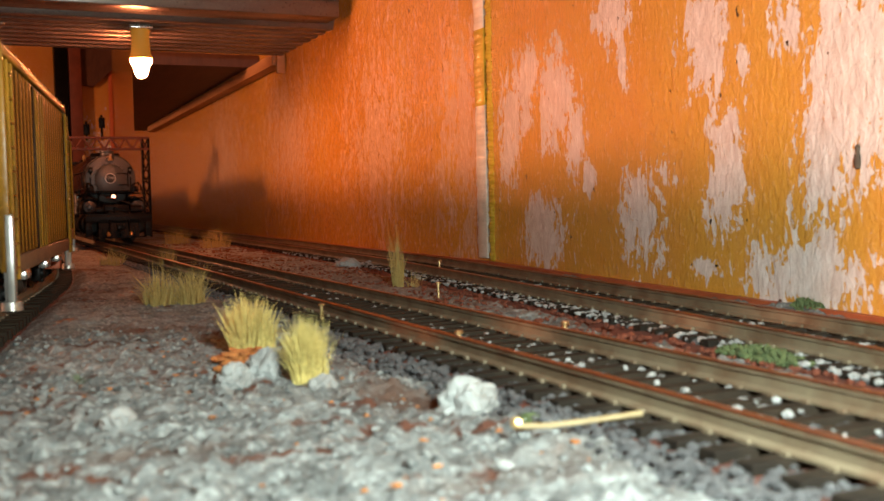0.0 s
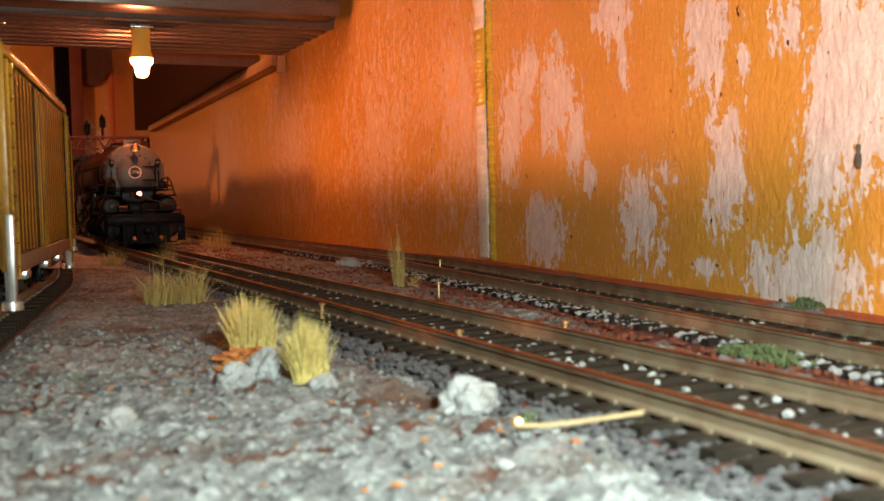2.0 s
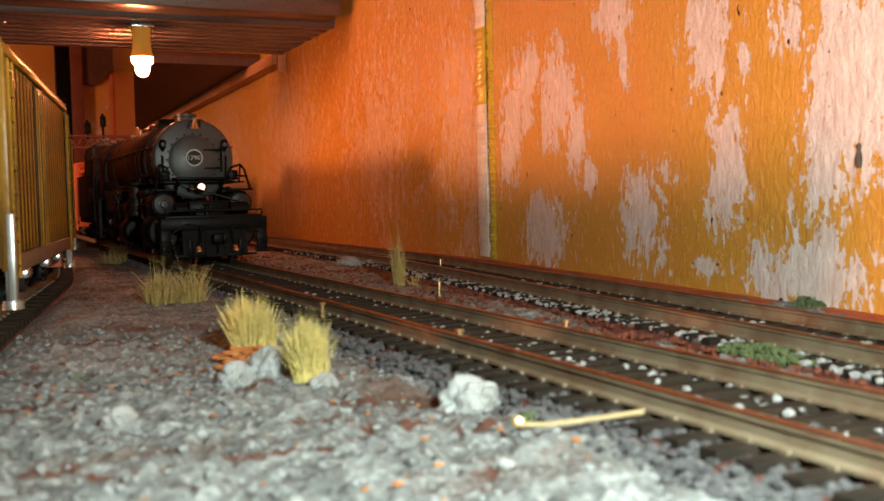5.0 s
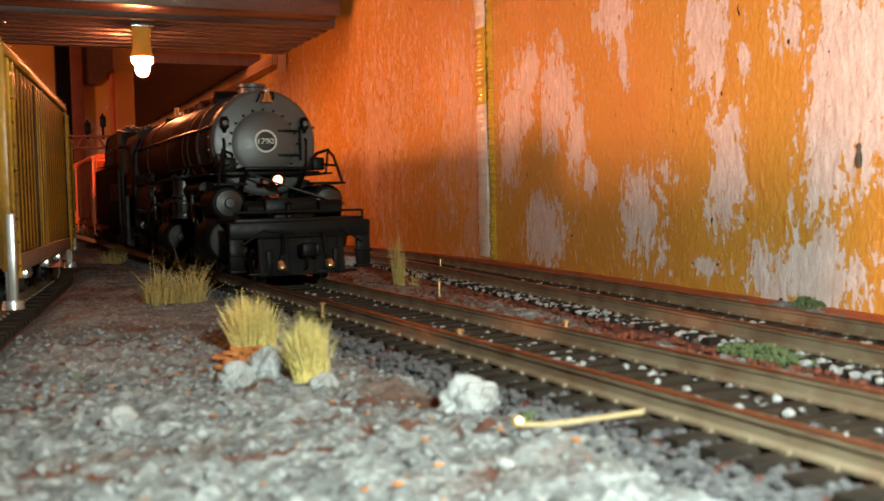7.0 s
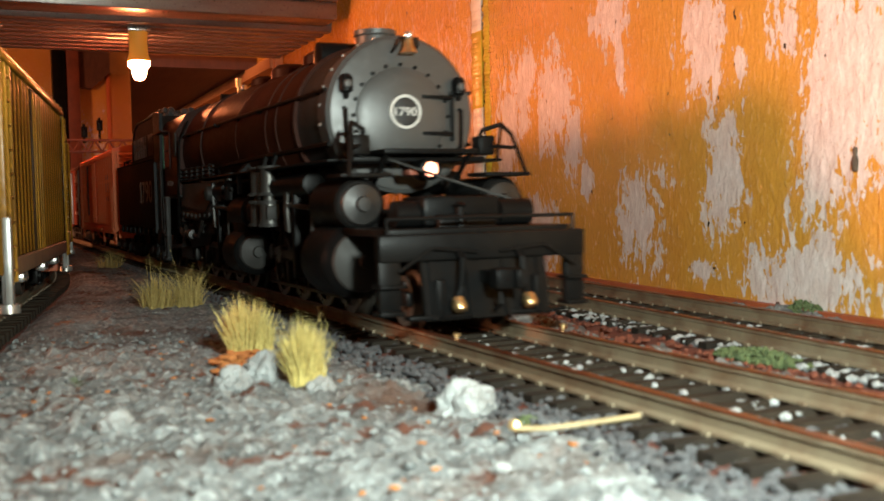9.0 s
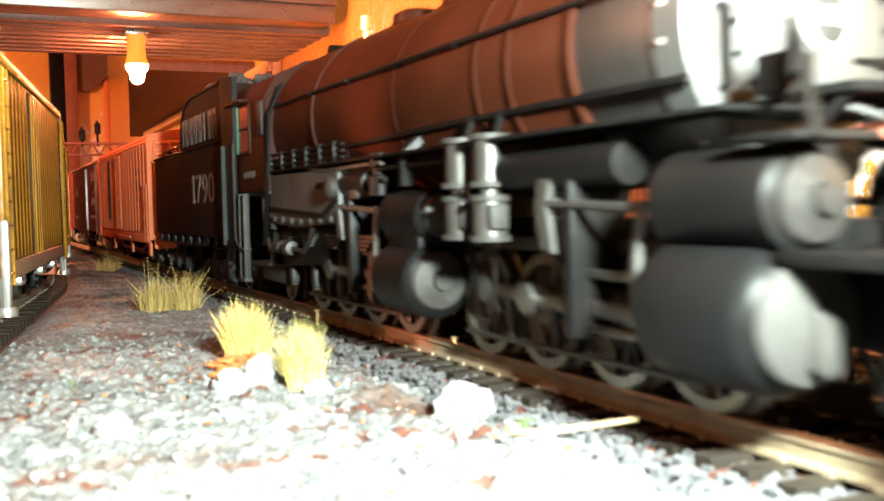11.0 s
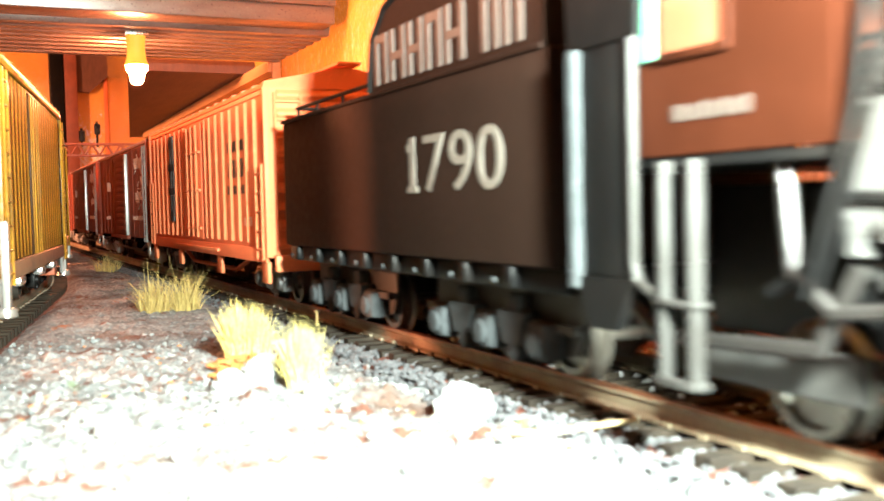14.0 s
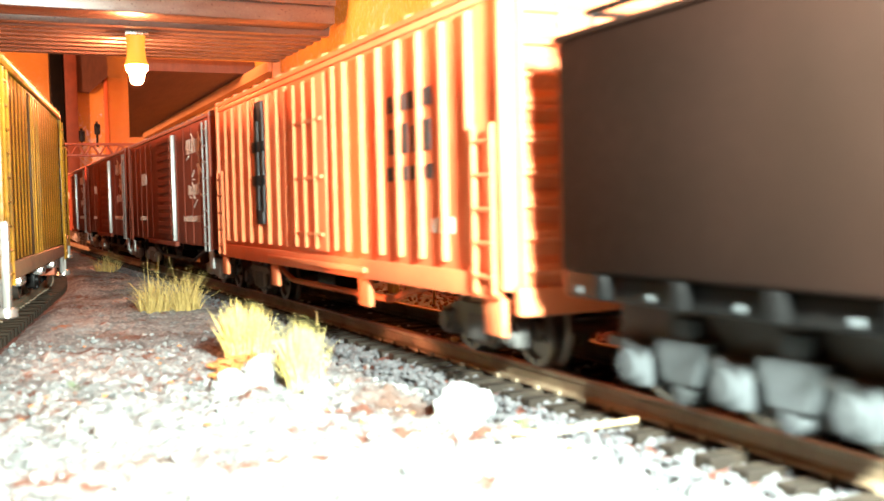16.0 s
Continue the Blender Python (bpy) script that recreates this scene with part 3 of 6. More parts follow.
def rock(x, y, r, high, seed):
    bm = bmesh.new()
    bmesh.ops.create_icosphere(bm, subdivisions=4 if r > 2.2 else 3, radius=1.0)
    off = Vector((seed * 3.7, seed * 1.3, 0))
    for v in bm.verts:
        k = 1 + 0.34 * noise.fractal(v.co * 1.1 + off, 1.0, 2.0, 2) + 0.16 * noise.fractal(v.co * 4 + off, 0.8, 2.0, 3)
        v.co = Vector((v.co.x * r * k, v.co.y * r * k, max(-0.3, v.co.z * k) * high)) * 0.001
    me = bpy.data.meshes.new("rock")
    bm.to_mesh(me)
    bm.free()
    me.materials.append(M["rockface"])
    o = new("rock", me)
    o.location = (x * 0.001, y * 0.001, (ground_z(x, y) + 0.1) * 0.001)
    tagged(o, "pale grey crumbly rock lump lying on the grit", "rock", "loose rocks")


def grass_tuft(x, y, radius, high, blades, material, label, seed, lean=0.35, tall=0):
    """Fine stiff blades from one root."""
    rnd = random.Random(seed)
    verts, faces = [], []
    for k in range(blades + tall):
        a, d = rnd.uniform(0, 6.283), radius * math.sqrt(rnd.random())
        bx, by = d * math.cos(a), d * math.sin(a)
        h = high * (rnd.uniform(0.35, 1.0) + 0.22 * rnd.random() ** 3) * (1.0 - 0.25 * (d / radius) ** 2) * 1.1 * (1.7 if k >= blades else 1.0)
        tilt, ta = rnd.gauss(0, lean) * 0.6 + lean * 0.55 * d / radius, a + rnd.uniform(-0.7, 0.7)
        w, wa = rnd.uniform(0.045, 0.10), rnd.uniform(0, 3.14)
        wx, wy = w * math.cos(wa), w * math.sin(wa)
        i = len(verts)
        for f, ww in ((0, 1.0), (0.5, 0.85), (1.0, 0.15)):
            px, py, pz = bx + math.cos(ta) * tilt * h * f * f, by + math.sin(ta) * tilt * h * f * f, h * f * (1 - 0.15 * tilt * tilt) - 0.5
            verts += [(px - wx * ww, py - wy * ww, pz), (px + wx * ww, py + wy * ww, pz), (px - wy * ww * 0.6, py + wx * ww * 0.6, pz)]
        for s in (0, 3):
            for p, q in ((0, 1), (1, 2), (2, 0)):
                faces.append((i + s + p, i + s + q, i + s + 3 + q, i + s + 3 + p))
    t = thing("grass_tuft", pose(x * 0.001, y * 0.001, ground_z(x, y) * 0.001), label, "grass tuft", "dry grass tufts")
    tagged(raw("foliage", [(p * 0.001, q * 0.001, r * 0.001) for p, q, r in verts], faces, material, t), kind="stuff")
    return t


def build_plants():
    g, d = M["grass"], M["grass_dark"]
    grass_tuft(38.2, 160, 2.5, 8.6, 1500, g, "dry straw-yellow grass tuft on the grit", 1, 0.30, 0)
    grass_tuft(41.2, 159.5, 1.4, 7.8, 200, g, "dry straw-yellow grass tuft on the grit", 2, 0.35, 0)
    grass_tuft(39.0, 131, 1.5, 8.6, 1500, g, "dry straw-yellow grass tuft beside a stone", 3, 0.30, 0)
    grass_tuft(41.6, 131.5, 0.7, 8.2, 50, g, "thin dry straw-yellow grass tuft", 4, 0.3, 0)
    grass_tuft(38.5, 246, 3.6, 8.2, 380, d, "dull olive dry grass tuft, spreading", 5, 0.6, 10)
    grass_tuft(45.5, 245, 3.0, 9.0, 340, d, "dull olive dry grass tuft, spreading", 6, 0.5, 12)
    grass_tuft(105.0, 260, 1.5, 15.0, 150, d, "tall thin dry grass stalks between the tracks", 7, 0.12, 8)
    grass_tuft(107.5, 256, 1.0, 5.5, 30, d, "few bent dry grass stalks", 8, 0.9, 6)
    grass_tuft(66.0, 400, 3.0, 10.0, 120, d, "thin dry grass stalks by the rail", 9, 0.4, 14)
    grass_tuft(118.0, 560, 8.0, 12.0, 260, d, "dull dry grass clump between the tracks", 10, 0.5, 6)
    grass_tuft(112.0, 640, 7.0, 12.0, 220, d, "dull dry grass clump between the tracks", 11, 0.5, 6)
    grass_tuft(50.0, 440, 5.0, 8.0, 200, d, "dull dry grass clump beside the siding", 12, 0.5)
    grass_tuft(40.5, 172, 0.8, 11.0, 7, d, "few tall fine grass stalks", 13, 0.3, 0)
    rnd = random.Random(5)
    for name, x, y, rx, ry, n, hi, lab in (("moss_clump", 147.0, 150, 2.2, 5.5, 420, 3.0, "dark green moss clump at the foot of the backdrop"), ("moss_clump", 101.0, 112, 2.6, 9.5, 560, 1.8, "low green moss patch between the tracks"), ("moss_clump", 52.0, 92.5, 1.4, 1.6, 90, 0.9, "tiny green moss patch on the grit")):
        pts, sz = [], []
        for k in range(n):
            a, q = rnd.uniform(0, 6.28), math.sqrt(rnd.random())
            pts.append((x + rx * q * math.cos(a), y + ry * q * math.sin(a), -3.3 + hi * rnd.random() * (1 - q * q * 0.75))), sz.append(rnd.uniform(0.22, 0.5))
        o = scatter_stones(name, pts, sz, M["moss"], lab, 40 + n, 1.0)
        o["category"] = "moss"
    pts, sz = [], []
    for k in range(150):
        a, q = rnd.uniform(0, 6.28), math.sqrt(rnd.random())
        px, py = 35.6 + 5.0 * q * math.cos(a), 149 + 6.0 * q * math.sin(a)
        pts.append((px, py, ground_z(px, py) + 0.8 + 1.8 * rnd.random() * (1 - q))), sz.append(rnd.uniform(0.5, 1.2))
    for k in range(150):
        px, py = rnd.uniform(-20, 58), rnd.uniform(66, 190)
        pts.append((px, py, ground_z(px, py) + 0.1)), sz.append(rnd.uniform(0.2, 0.5))
    scatter_stones("dead_leaves", pts, sz, M["leaf"], "orange-brown dead leaf flakes round the grass", 60, 0.4)["category"] = "leaf litter"
    s = Shape().pipe([(46.0, 85.2, -1.4), (49.5, 84.4, -1.6), (54, 83.2, -1.3), (58.6, 82.0, -0.9)], 0.28, 7)
    tagged(part("straw", s, M["straw"]), "short pale straw lying on the grit", "straw")
    s = Shape().lathe((46.2, 85.1, -1.1), (-0.5, -1, 0.4), [(-0.4, 0), (-0.3, 0.5), (0.3, 0.6), (0.5, 0)], 10)
    tagged(part("brass_pin_head", s, M["brass"]), "small shiny brass pin head beside a straw", "pin")
    for x, y in ((67.6, 138, ), (86.6, 138.5), (102.0, 221.5), (62.6, 190), (138.0, 300), (122.5, 300)):
        s = Shape().rod((0, 0, -4), (0, 0, 0.3), 0.35, 8).lathe((0, 0, 0.2), (0, 0, 1), [(0, 0.7), (0.4, 0.7), (0.55, 0)], 10)
        o = part("track_nail", s, M["brass"], None, "", (x - 2.2, y, 0))
        tagged(o, "small brass nail that holds the track", "nail", "track nails")


def build_far_end():
    """What stands at the far end: a signal bridge, posts, a strip and a dark shape for a wall shadow."""
    g = thing("signal_bridge", pose(0, 0.8, 0), "dark lattice signal bridge over the main track", "signal bridge")
    dk = M["redpost"]
    for x in (26.0, 118.0):
        post = Shape()
        for a in (-2.2, 2.2):
            for b in (-2.2, 2.2):
                post.box(x + a - 0.6, x + a + 0.6, b - 0.6, b + 0.6, -4.6, 72, 0.1)
        for k in range(8):
            z = k * 9
            post.rod((x - 2.2, -2.4, z), (x + 2.2, -2.4, z + 9), 0.5, 5).rod((x - 2.2, 2.4, z + 9), (x + 2.2, 2.4, z), 0.5, 5)
        part("post", post, M["black"], g)
    beam = Shape()
    for z in (63.5, 72.0):
        for y in (-2.2, 2.2):
            beam.box(24, 120.5, y - 0.7, y + 0.7, z - 0.8, z + 0.8, 0.1)
    for k in range(9):
        x = 27 + k * 10.2
        for y in (-2.4, 2.4):
            beam.rod((x, y, 63.5), (x + 5.1, y, 72), 0.55, 5).rod((x + 5.1, y, 72), (x + 10.2, y, 63.5), 0.55, 5)
    part("lattice_beam", beam, dk, g)
    for x, h in ((76, 84), (87, 89)):
        m = part("signal_mast", Shape().rod((x, 0, 70), (x, 0, h), 0.9, 8), M["black"], g)
        part("signal_head", Shape().box(x - 2.2, x + 2.2, -2.5, -0.8, h - 10, h - 2, 0.5), M["black"], m)
        part("signal_visor", Shape().lathe((x, -2.5, h - 4), (0, -1, 0), [(0, 1.2), (1.6, 1.2), (1.6, 1.0), (0, 1.0)], 12), M["black"], m)
    for nm, x0, x1, mat, lab in (("end_post", 112, 131, "black", "black upright post at the far end wall"), ("end_post", 132.5, 150, "redpost", "red-brown upright post at the far end wall")):
        tagged(part(nm, Shape().box(x0, x1, 1618, 1640, -6, 262, 1.0), M[mat]), lab, "post", "posts at the far wall")
    # dark slanted sheet modelled in place of a shadow on the end wall
    tagged(part("wall_shadow_shape", Shape().prism([(151, 262), (206, 262), (206, 238), (168, 203), (151, 205)], "y", 1628, 1640), M["dark_wood"]), "dark slanted shape that stands in for a shadow on the far end wall", "board")
    tagged(part("corner_strip", Shape().box(190, 195.6, 1634, 1640, -6, 262, 1.2), M["reefer_edge"]), "pale orange corner strip where the far walls meet", "trim", kind="structure")
    y = 136.8
    c = thing("wall_chip", at_chip(y), "small brown wood chip stuck to the backdrop", "wood chip")
    part("chip", Shape().lathe((0, 0, -2.6), (0, 0, 1), [(0, 0), (0.2, 0.5), (1.4, 0.72), (2.6, 0.6), (3.1, 0.35), (4.0, 0.5), (4.5, 0.3), (4.6, 0)], 12), M["knot"], c)


def at_chip(y):
    return pose((wall_x(y) - 0.2) * 0.001, y * 0.001, 0.0268)


M["gritstone"] = stone_material("grit_stone", (0.075, 0.081, 0.082), (0.20, 0.215, 0.212))
M["rust"] = stone_material("rust_grit", (0.07, 0.018, 0.009), (0.14, 0.036, 0.016))
M["rockface"] = worn("rock_pale", (0.29, 0.305, 0.30), (0.17, 0.175, 0.17), 0.9, 0, 1100, 250, (0.45, 0.7), 0.7)
build_stones()
build_plants()
build_far_end()


# ---- rolling stock ----
TURN_SIDE = Matrix(((0, 0, -1, 0), (-1, 0, 0, 0), (0, 1, 0, 0), (0, 0, 0, 1)))
TURN_FRONT = Matrix(((1, 0, 0, 0), (0, 0, -1, 0), (0, 1, 0, 0), (0, 0, 0, 1)))
ROLLING = []      # (wheelset, x, y, z in its parent's space, wheel radius)
RODS = []         # (rod, crank radius, wheel radius, phase)
TRAIN = []        # (thing, distance behind the headlamp)


def at_mm(x, y, z):
    return Matrix.Translation((x * 0.001, y * 0.001, z * 0.001))


def bars(name, parent, material, x, y0, y1, z0, z1, n, seed=1, thick=0.12):
    """Lettering too small to read: n upright bars along a side wall that faces -x."""
    rnd = random.Random(seed)
    s, w = Shape(), (y1 - y0) / n
    for i in range(n):
        a = y0 + i * w
        s.box(x - thick, x + 0.05, a + w * 0.12, a + w * rnd.uniform(0.68, 0.88), z0, z1 - (z1 - z0) * rnd.choice((0, 0, 0.0, 0.12)))
    return part(name, s, material, parent)


def wheel_profile(s, x, side, r, flange=0.8):
    """A freight wheel: tread with a flange on its inner side and a dished plate."""
    s.lathe((x, 0, 0), (side, 0, 0), [(-1.1, 1.0), (-1.1, r + flange), (-0.6, r + flange), (-0.3, r), (1.3, r - 0.08), (1.3, r - 0.9), (0.6, r - 1.2), (0.7, 1.6), (1.6, 1.3), (1.6, 0)], 24)


def wheelset(parent, x, y, z, r, name="wheelset"):
    s = Shape().rod((-9, 0, 0), (9, 0, 0), 0.9, 8)
    for side in (-1, 1):
        wheel_profile(s, side * 8.3, side, r)
    o = part(name, s, M["tyre"], parent, "worn steel wheels on an axle")
    o.matrix_basis = at_mm(x, y, z)
    ROLLING.append((o, x, y, z, r))
    return o


def freight_truck(parent, y, axles=(-9.0, 9.0), r=4.6, material="greyparts"):
    """A four- or six-wheel truck: side frames with journal boxes and springs, and the wheelsets."""
    s = Shape().box(-9, 9, -2, 2, 4.6, 7.2, 0.4)
    a, b = min(axles), max(axles)
    for side in (-1, 1):
        x = side * 12.2
        s.prism([(a - 2, 5.6), (a + 2.0, 7.4), (b - 2.0, 7.4), (b + 2, 5.6), (b + 2, 4.2), (b - 2.5, 4.6), (b - 5, 2.6), (a + 5, 2.6), (a + 2.5, 4.6), (a - 2, 4.2)], "x", x - 0.7, x + 0.7)
        for q in axles:
            s.box(x - 1.2, x + 1.2, q - 1.7, q + 1.7, r - 1.9, r + 1.7, 0.4)
            s.lathe((x + side * 1.1, q, r), (side, 0, 0), [(0, 1.5), (0.7, 1.4), (0.9, 0)], 12)
        for q in np.arange(-2.2, 2.3, 1.45):
            s.rod((x + side * 0.6, q, 2.8), (x + side * 0.6, q, 6.2), 0.6, 8)
        s.box(x - 0.2, x + 1.0, -3.4, 3.4, 1.9, 2.8, 0.2)
    t = part("truck", s, M[material], parent, "cast side frames with journal boxes")
    t.location.y = y * 0.001
    for q in axles:
        wheelset(t, 0, q, r, r)
    return t


def tender_truck(parent, y):
    """A six-wheel truck whose journals bulge out as rounded castings joined by a thin arch bar."""
    s = Shape().box(-9, 9, -2, 2, 4.6, 8.2, 0.4)
    for side in (-1, 1):
        x = side * 12.4
        s.prism([(-20, 6.6), (20, 6.6), (20, 5.6), (-20, 5.6)], "x", x - 0.5, x + 0.5)
        for a, b in ((-14, -7), (-7, 0), (0, 7), (7, 14)):
            za, zb = (4.4, 7.6) if a % 14 == 0 else (7.6, 4.4)
            s.rod((x, a, za), (x, b, zb), 0.8, 6)
        s.prism([(-20, 10.4), (20, 10.4), (20, 6.0), (18, 3.0), (11, 1.6), (-11, 1.6), (-18, 3.0), (-20, 6.0)], "x", x - side * 1.5 - 0.3, x - side * 1.5 + 0.3)
    t = part("truck", s, M["darkgrey"], parent, "dark grey six-wheel truck")
    t.location.y = y * 0.001
    for side in (-1, 1):
        for q in (-14.0, 0.0, 14.0):
            j = part("journal_box", Shape().box(side * 12.9 - 1.6, side * 12.9 + 1.6, q - 2.3, q + 2.3, 2.0, 6.8, 1.1), M["castgrey"], t)
            part("journal_lid", Shape().lathe((side * 14.3, q, 4.3), (side, 0, 0), [(0, 1.7), (0.6, 1.5), (0.8, 0)], 12), M["castgrey"], j)
        for q in (-7.0, 7.0):
            part("spring_pack", Shape().prism([(q - 3.6, 7.4), (q + 3.6, 7.4), (q + 2.2, 3.4), (q - 2.2, 3.4)], "x", side * 12.8 - 1.1, side * 12.8 + 1.1), M["castgrey"], t)
            part("spring_hanger", Shape().box(side * 12.7 - 0.9, side * 12.7 + 0.9, q - 1.6, q + 1.6, 7.2, 9.6, 0.5), M["castgrey"], t)
            part("brake_hanger", Shape().lathe((side * 12.0, q, 2.6), (side, 0, 0), [(0, 1.5), (1.6, 1.4), (2.0, 0)], 12), M["castgrey"], t)
    for q in (-14.0, 0.0, 14.0):
        wheelset(t, 0, q, 4.6, 4.6)
    return t


def coupler(parent, y, d, z=8.6, material="greyparts"):
    s = Shape().box(-1.1, 1.1, min(y, y + d * 6), max(y, y + d * 6), z - 1.0, z + 1.0, 0.25)
    s.box(-2.0, 2.0, min(y + d * 5, y + d * 8), max(y + d * 5, y + d * 8), z - 1.6, z + 1.6, 0.5)
    s.box(1.0, 2.4, min(y + d * 7, y + d * 9.2), max(y + d * 7, y + d * 9.2), z - 1.5, z + 1.5, 0.4)
    s.pipe([(0, y + d * 5, z - 1), (0, y + d * 5.6, z - 4), (0, y + d * 3.5, z - 5)], 0.3)
    return part("coupler", s, M[material], parent)


def ladder(parent, x, y, z0, z1, width, rungs, material, axis="y"):
    """Two stiles and rungs, standing off a side (axis y) or an end (axis x)."""
    s = Shape()
    for i in (0, 1):
        p = (x, y + i * width) if axis == "y" else (x + i * width, y)
        s.rod((*p, z0), (*p, z1), 0.32, 6)
    for k in range(rungs):
        z = z0 + (z1 - z0) * (k + 0.5) / rungs
        s.rod((x, y, z), (x, y + width, z) if axis == "y" else (x + width, y, z), 0.28, 6)
    return part("ladder", s, material, parent)


def build_roof(car, y0, y1, half, eave, peak, material):
    """A peaked sheet roof with a seam rib as a part of its own every nine millimetres."""
    s = Shape().prism([(-half - 0.5, eave), (-half - 0.5, eave + 0.8), (-half * 0.5, (eave + peak) / 2 + 0.9), (0, peak), (half * 0.5, (eave + peak) / 2 + 0.9), (half + 0.5, eave + 0.8), (half + 0.5, eave)], "y", y0 - 0.4, y1 + 0.4)
    roof = part("roof", s, material, car)
    rib = Shape().prism([(-half - 0.6, eave + 0.5), (-half - 0.6, eave + 1.2), (0, peak + 0.5), (half + 0.6, eave + 1.2), (half + 0.6, eave + 0.5)], "y", -0.4, 0.4).data("roof_rib", material, False)
    n = int((y1 - y0) / 9)
    for i in range(n + 1):
        part("roof_rib", rib, None, roof, "", (0, y0 + (y1 - y0) * i / n, 0))
    return roof


def underframe(car, length, sill, material):
    s = Shape().box(-3, 3, 2, length - 2, sill - 4.2, sill - 0.2, 0.3)
    for y in (15, length * 0.38, length * 0.62, length - 15):
        s.box(-15, 15, y - 1.2, y + 1.2, sill - 2.2, sill - 0.1, 0.2)
    part("underframe", s, M["black"], car)
    b = Shape().lathe((-8, length * 0.56, sill - 4.5), (0, 1, 0), [(0, 0), (0.4, 2.6), (11, 2.6), (11.4, 0)], 14)
    part("air_tank", b, M["black"], car)
    p = Shape().pipe([(-13.5, length * 0.2, sill - 1.5), (-13.5, length * 0.32, sill - 5.2), (-13.5, length * 0.68, sill - 5.2), (-13.5, length * 0.8, sill - 1.5)], 0.55)
    part("brake_rod", p, M[material], car)


def car_end(car, y, d, half, sill, eave, peak, material, ribs=8):
    """An end wall of pressed horizontal corrugations."""
    s = Shape().prism([(-half, sill), (-half, eave), (0, peak), (half, eave), (half, sill)], "y", min(y, y + d * 0.9), max(y, y + d * 0.9))
    o = part("end_wall", s, material, car)
    rib = Shape().prism([(d * -0.02, -1.2), (d * 0.85, -0.25), (d * 0.85, 0.25), (d * -0.02, 1.2)], "x", -half + 2.0, half - 2.0).data("end_rib", material, False)
    for i in range(ribs):
        part("end_rib", rib, None, o, "", (0, y + d * 0.9, sill + (eave - sill) * (i + 0.6) / ribs))
    for x in (-half, half):
        part("corner_post", Shape().box(x - 0.8, x + 0.8, y - 0.6 + d * 0.6, y + 0.6 + d * 0.6, sill - 0.5, eave + 0.3, 0.2), material, car)
    return o


def build_reefer(dist):
    L, half, sill, eave, peak = 147.0, 17.6, 11.0, 45.6, 49.8
    c = thing("refrigerator_car", pose(0, 0, 0), "bright orange refrigerator boxcar with vertical side ribs, in the train", "freight car", "freight train")
    ob, oe = M["reefer"], M["reefer_edge"]
    part("body", Shape().box(-half, half, 0.9, L - 0.9, sill, eave, 0.3), ob, c)
    build_roof(c, 0, L, half, eave, peak, ob)
    part("roof_walk", Shape().box(-2.6, 2.6, -2, L + 2, peak + 0.7, peak + 1.4, 0.15), oe, c)
    car_end(c, 0.9, -1, half, sill, eave, peak, oe, 9)
    car_end(c, L - 0.9, 1, half, sill, eave, peak, oe, 9)
    rme = Shape().prism([(0.0, -0.8), (-0.75, -0.38), (-0.75, 0.38), (0.0, 0.8)], "z", 0, eave - sill - 4.0).data("side_rib", oe, False)
    door = (63.5, 84.0)
    ys = [9, 16.5, 24, 31.5, 39, 46.5, 54, 59.5, 88, 94, 101.5, 109, 116.5, 124, 131.5, 138.5]
    for y in ys:
        for sx in (-1, 1):
            o = part("side_rib", rme, None, c)
            o.matrix_basis = at_mm(sx * half, y, sill + 2.4) @ (Matrix.Identity(4) if sx < 0 else pose(0, 0, 0, 0, 0, 180))
    part("side_sill", Shape().box(-half - 0.7, -half - 0.02, 1, L - 1, sill - 1.6, sill + 1.4, 0.2), ob, c)
    part("top_rail", Shape().box(-half - 0.5, -half - 0.02, 1, L - 1, eave - 1.2, eave - 0.2, 0.15), oe, c)
    d = part("plug_door", Shape().box(-half - 0.75, -half - 0.03, door[0], door[1], sill + 2, eave - 1.8, 0.3), ob, c, "orange plug door with lock bars")
    for y in (door[0] + 4, door[0] + 10, door[0] + 16):
        part("lock_bar", Shape().rod((-half - 1.2, y, sill + 2.6), (-half - 1.2, y, eave - 2.4), 0.35, 6), oe, d)
    for z in (sill + 5, sill + 15, sill + 25):
        part("hinge", Shape().box(-half - 1.3, -half - 0.7, door[0] + 1, door[1] - 1, z - 0.35, z + 0.35, 0.1), oe, d)
    part("door_track", Shape().box(-half - 1.5, -half - 0.72, 44, 100, sill - 0.6, sill + 0.3, 0.15), oe, c)
    for y in (1.6, L - 6.4):
        ladder(c, -half - 1.0, y, sill - 1, sill + 19, 4.8, 5, oe)
    ladder(c, -half + 1.5, -1.0, sill, eave - 1, 5.5, 9, oe, "x")
    for y in (3.4, 47, 99, L - 3.4):
        part("step", Shape().box(-half - 0.4, -half + 0.5, y - 2.4, y + 2.4, sill - 6.0, sill - 1.4, 0.3), oe, c)
    part("end_sill", Shape().box(-half + 1, half - 1, -0.9, 0.8, sill - 3.5, sill - 0.05, 0.3), oe, c)
    xs = -half - 0.08
    bars("side_marking", c, M["letter_black"], xs, 20, 36, 34.0, 36.4, 7, 2)
    bars("side_marking", c, M["letter_black"], xs, 20.5, 36, 28.0, 32.2, 4, 3)
    bars("side_marking", c, M["letter_black"], xs, 20, 37, 24.2, 26.2, 6, 4)
    bars("side_marking", c, M["letter_faint"], xs, 14, 21, 17.0, 19.0, 5, 5)
    emblem = Shape()
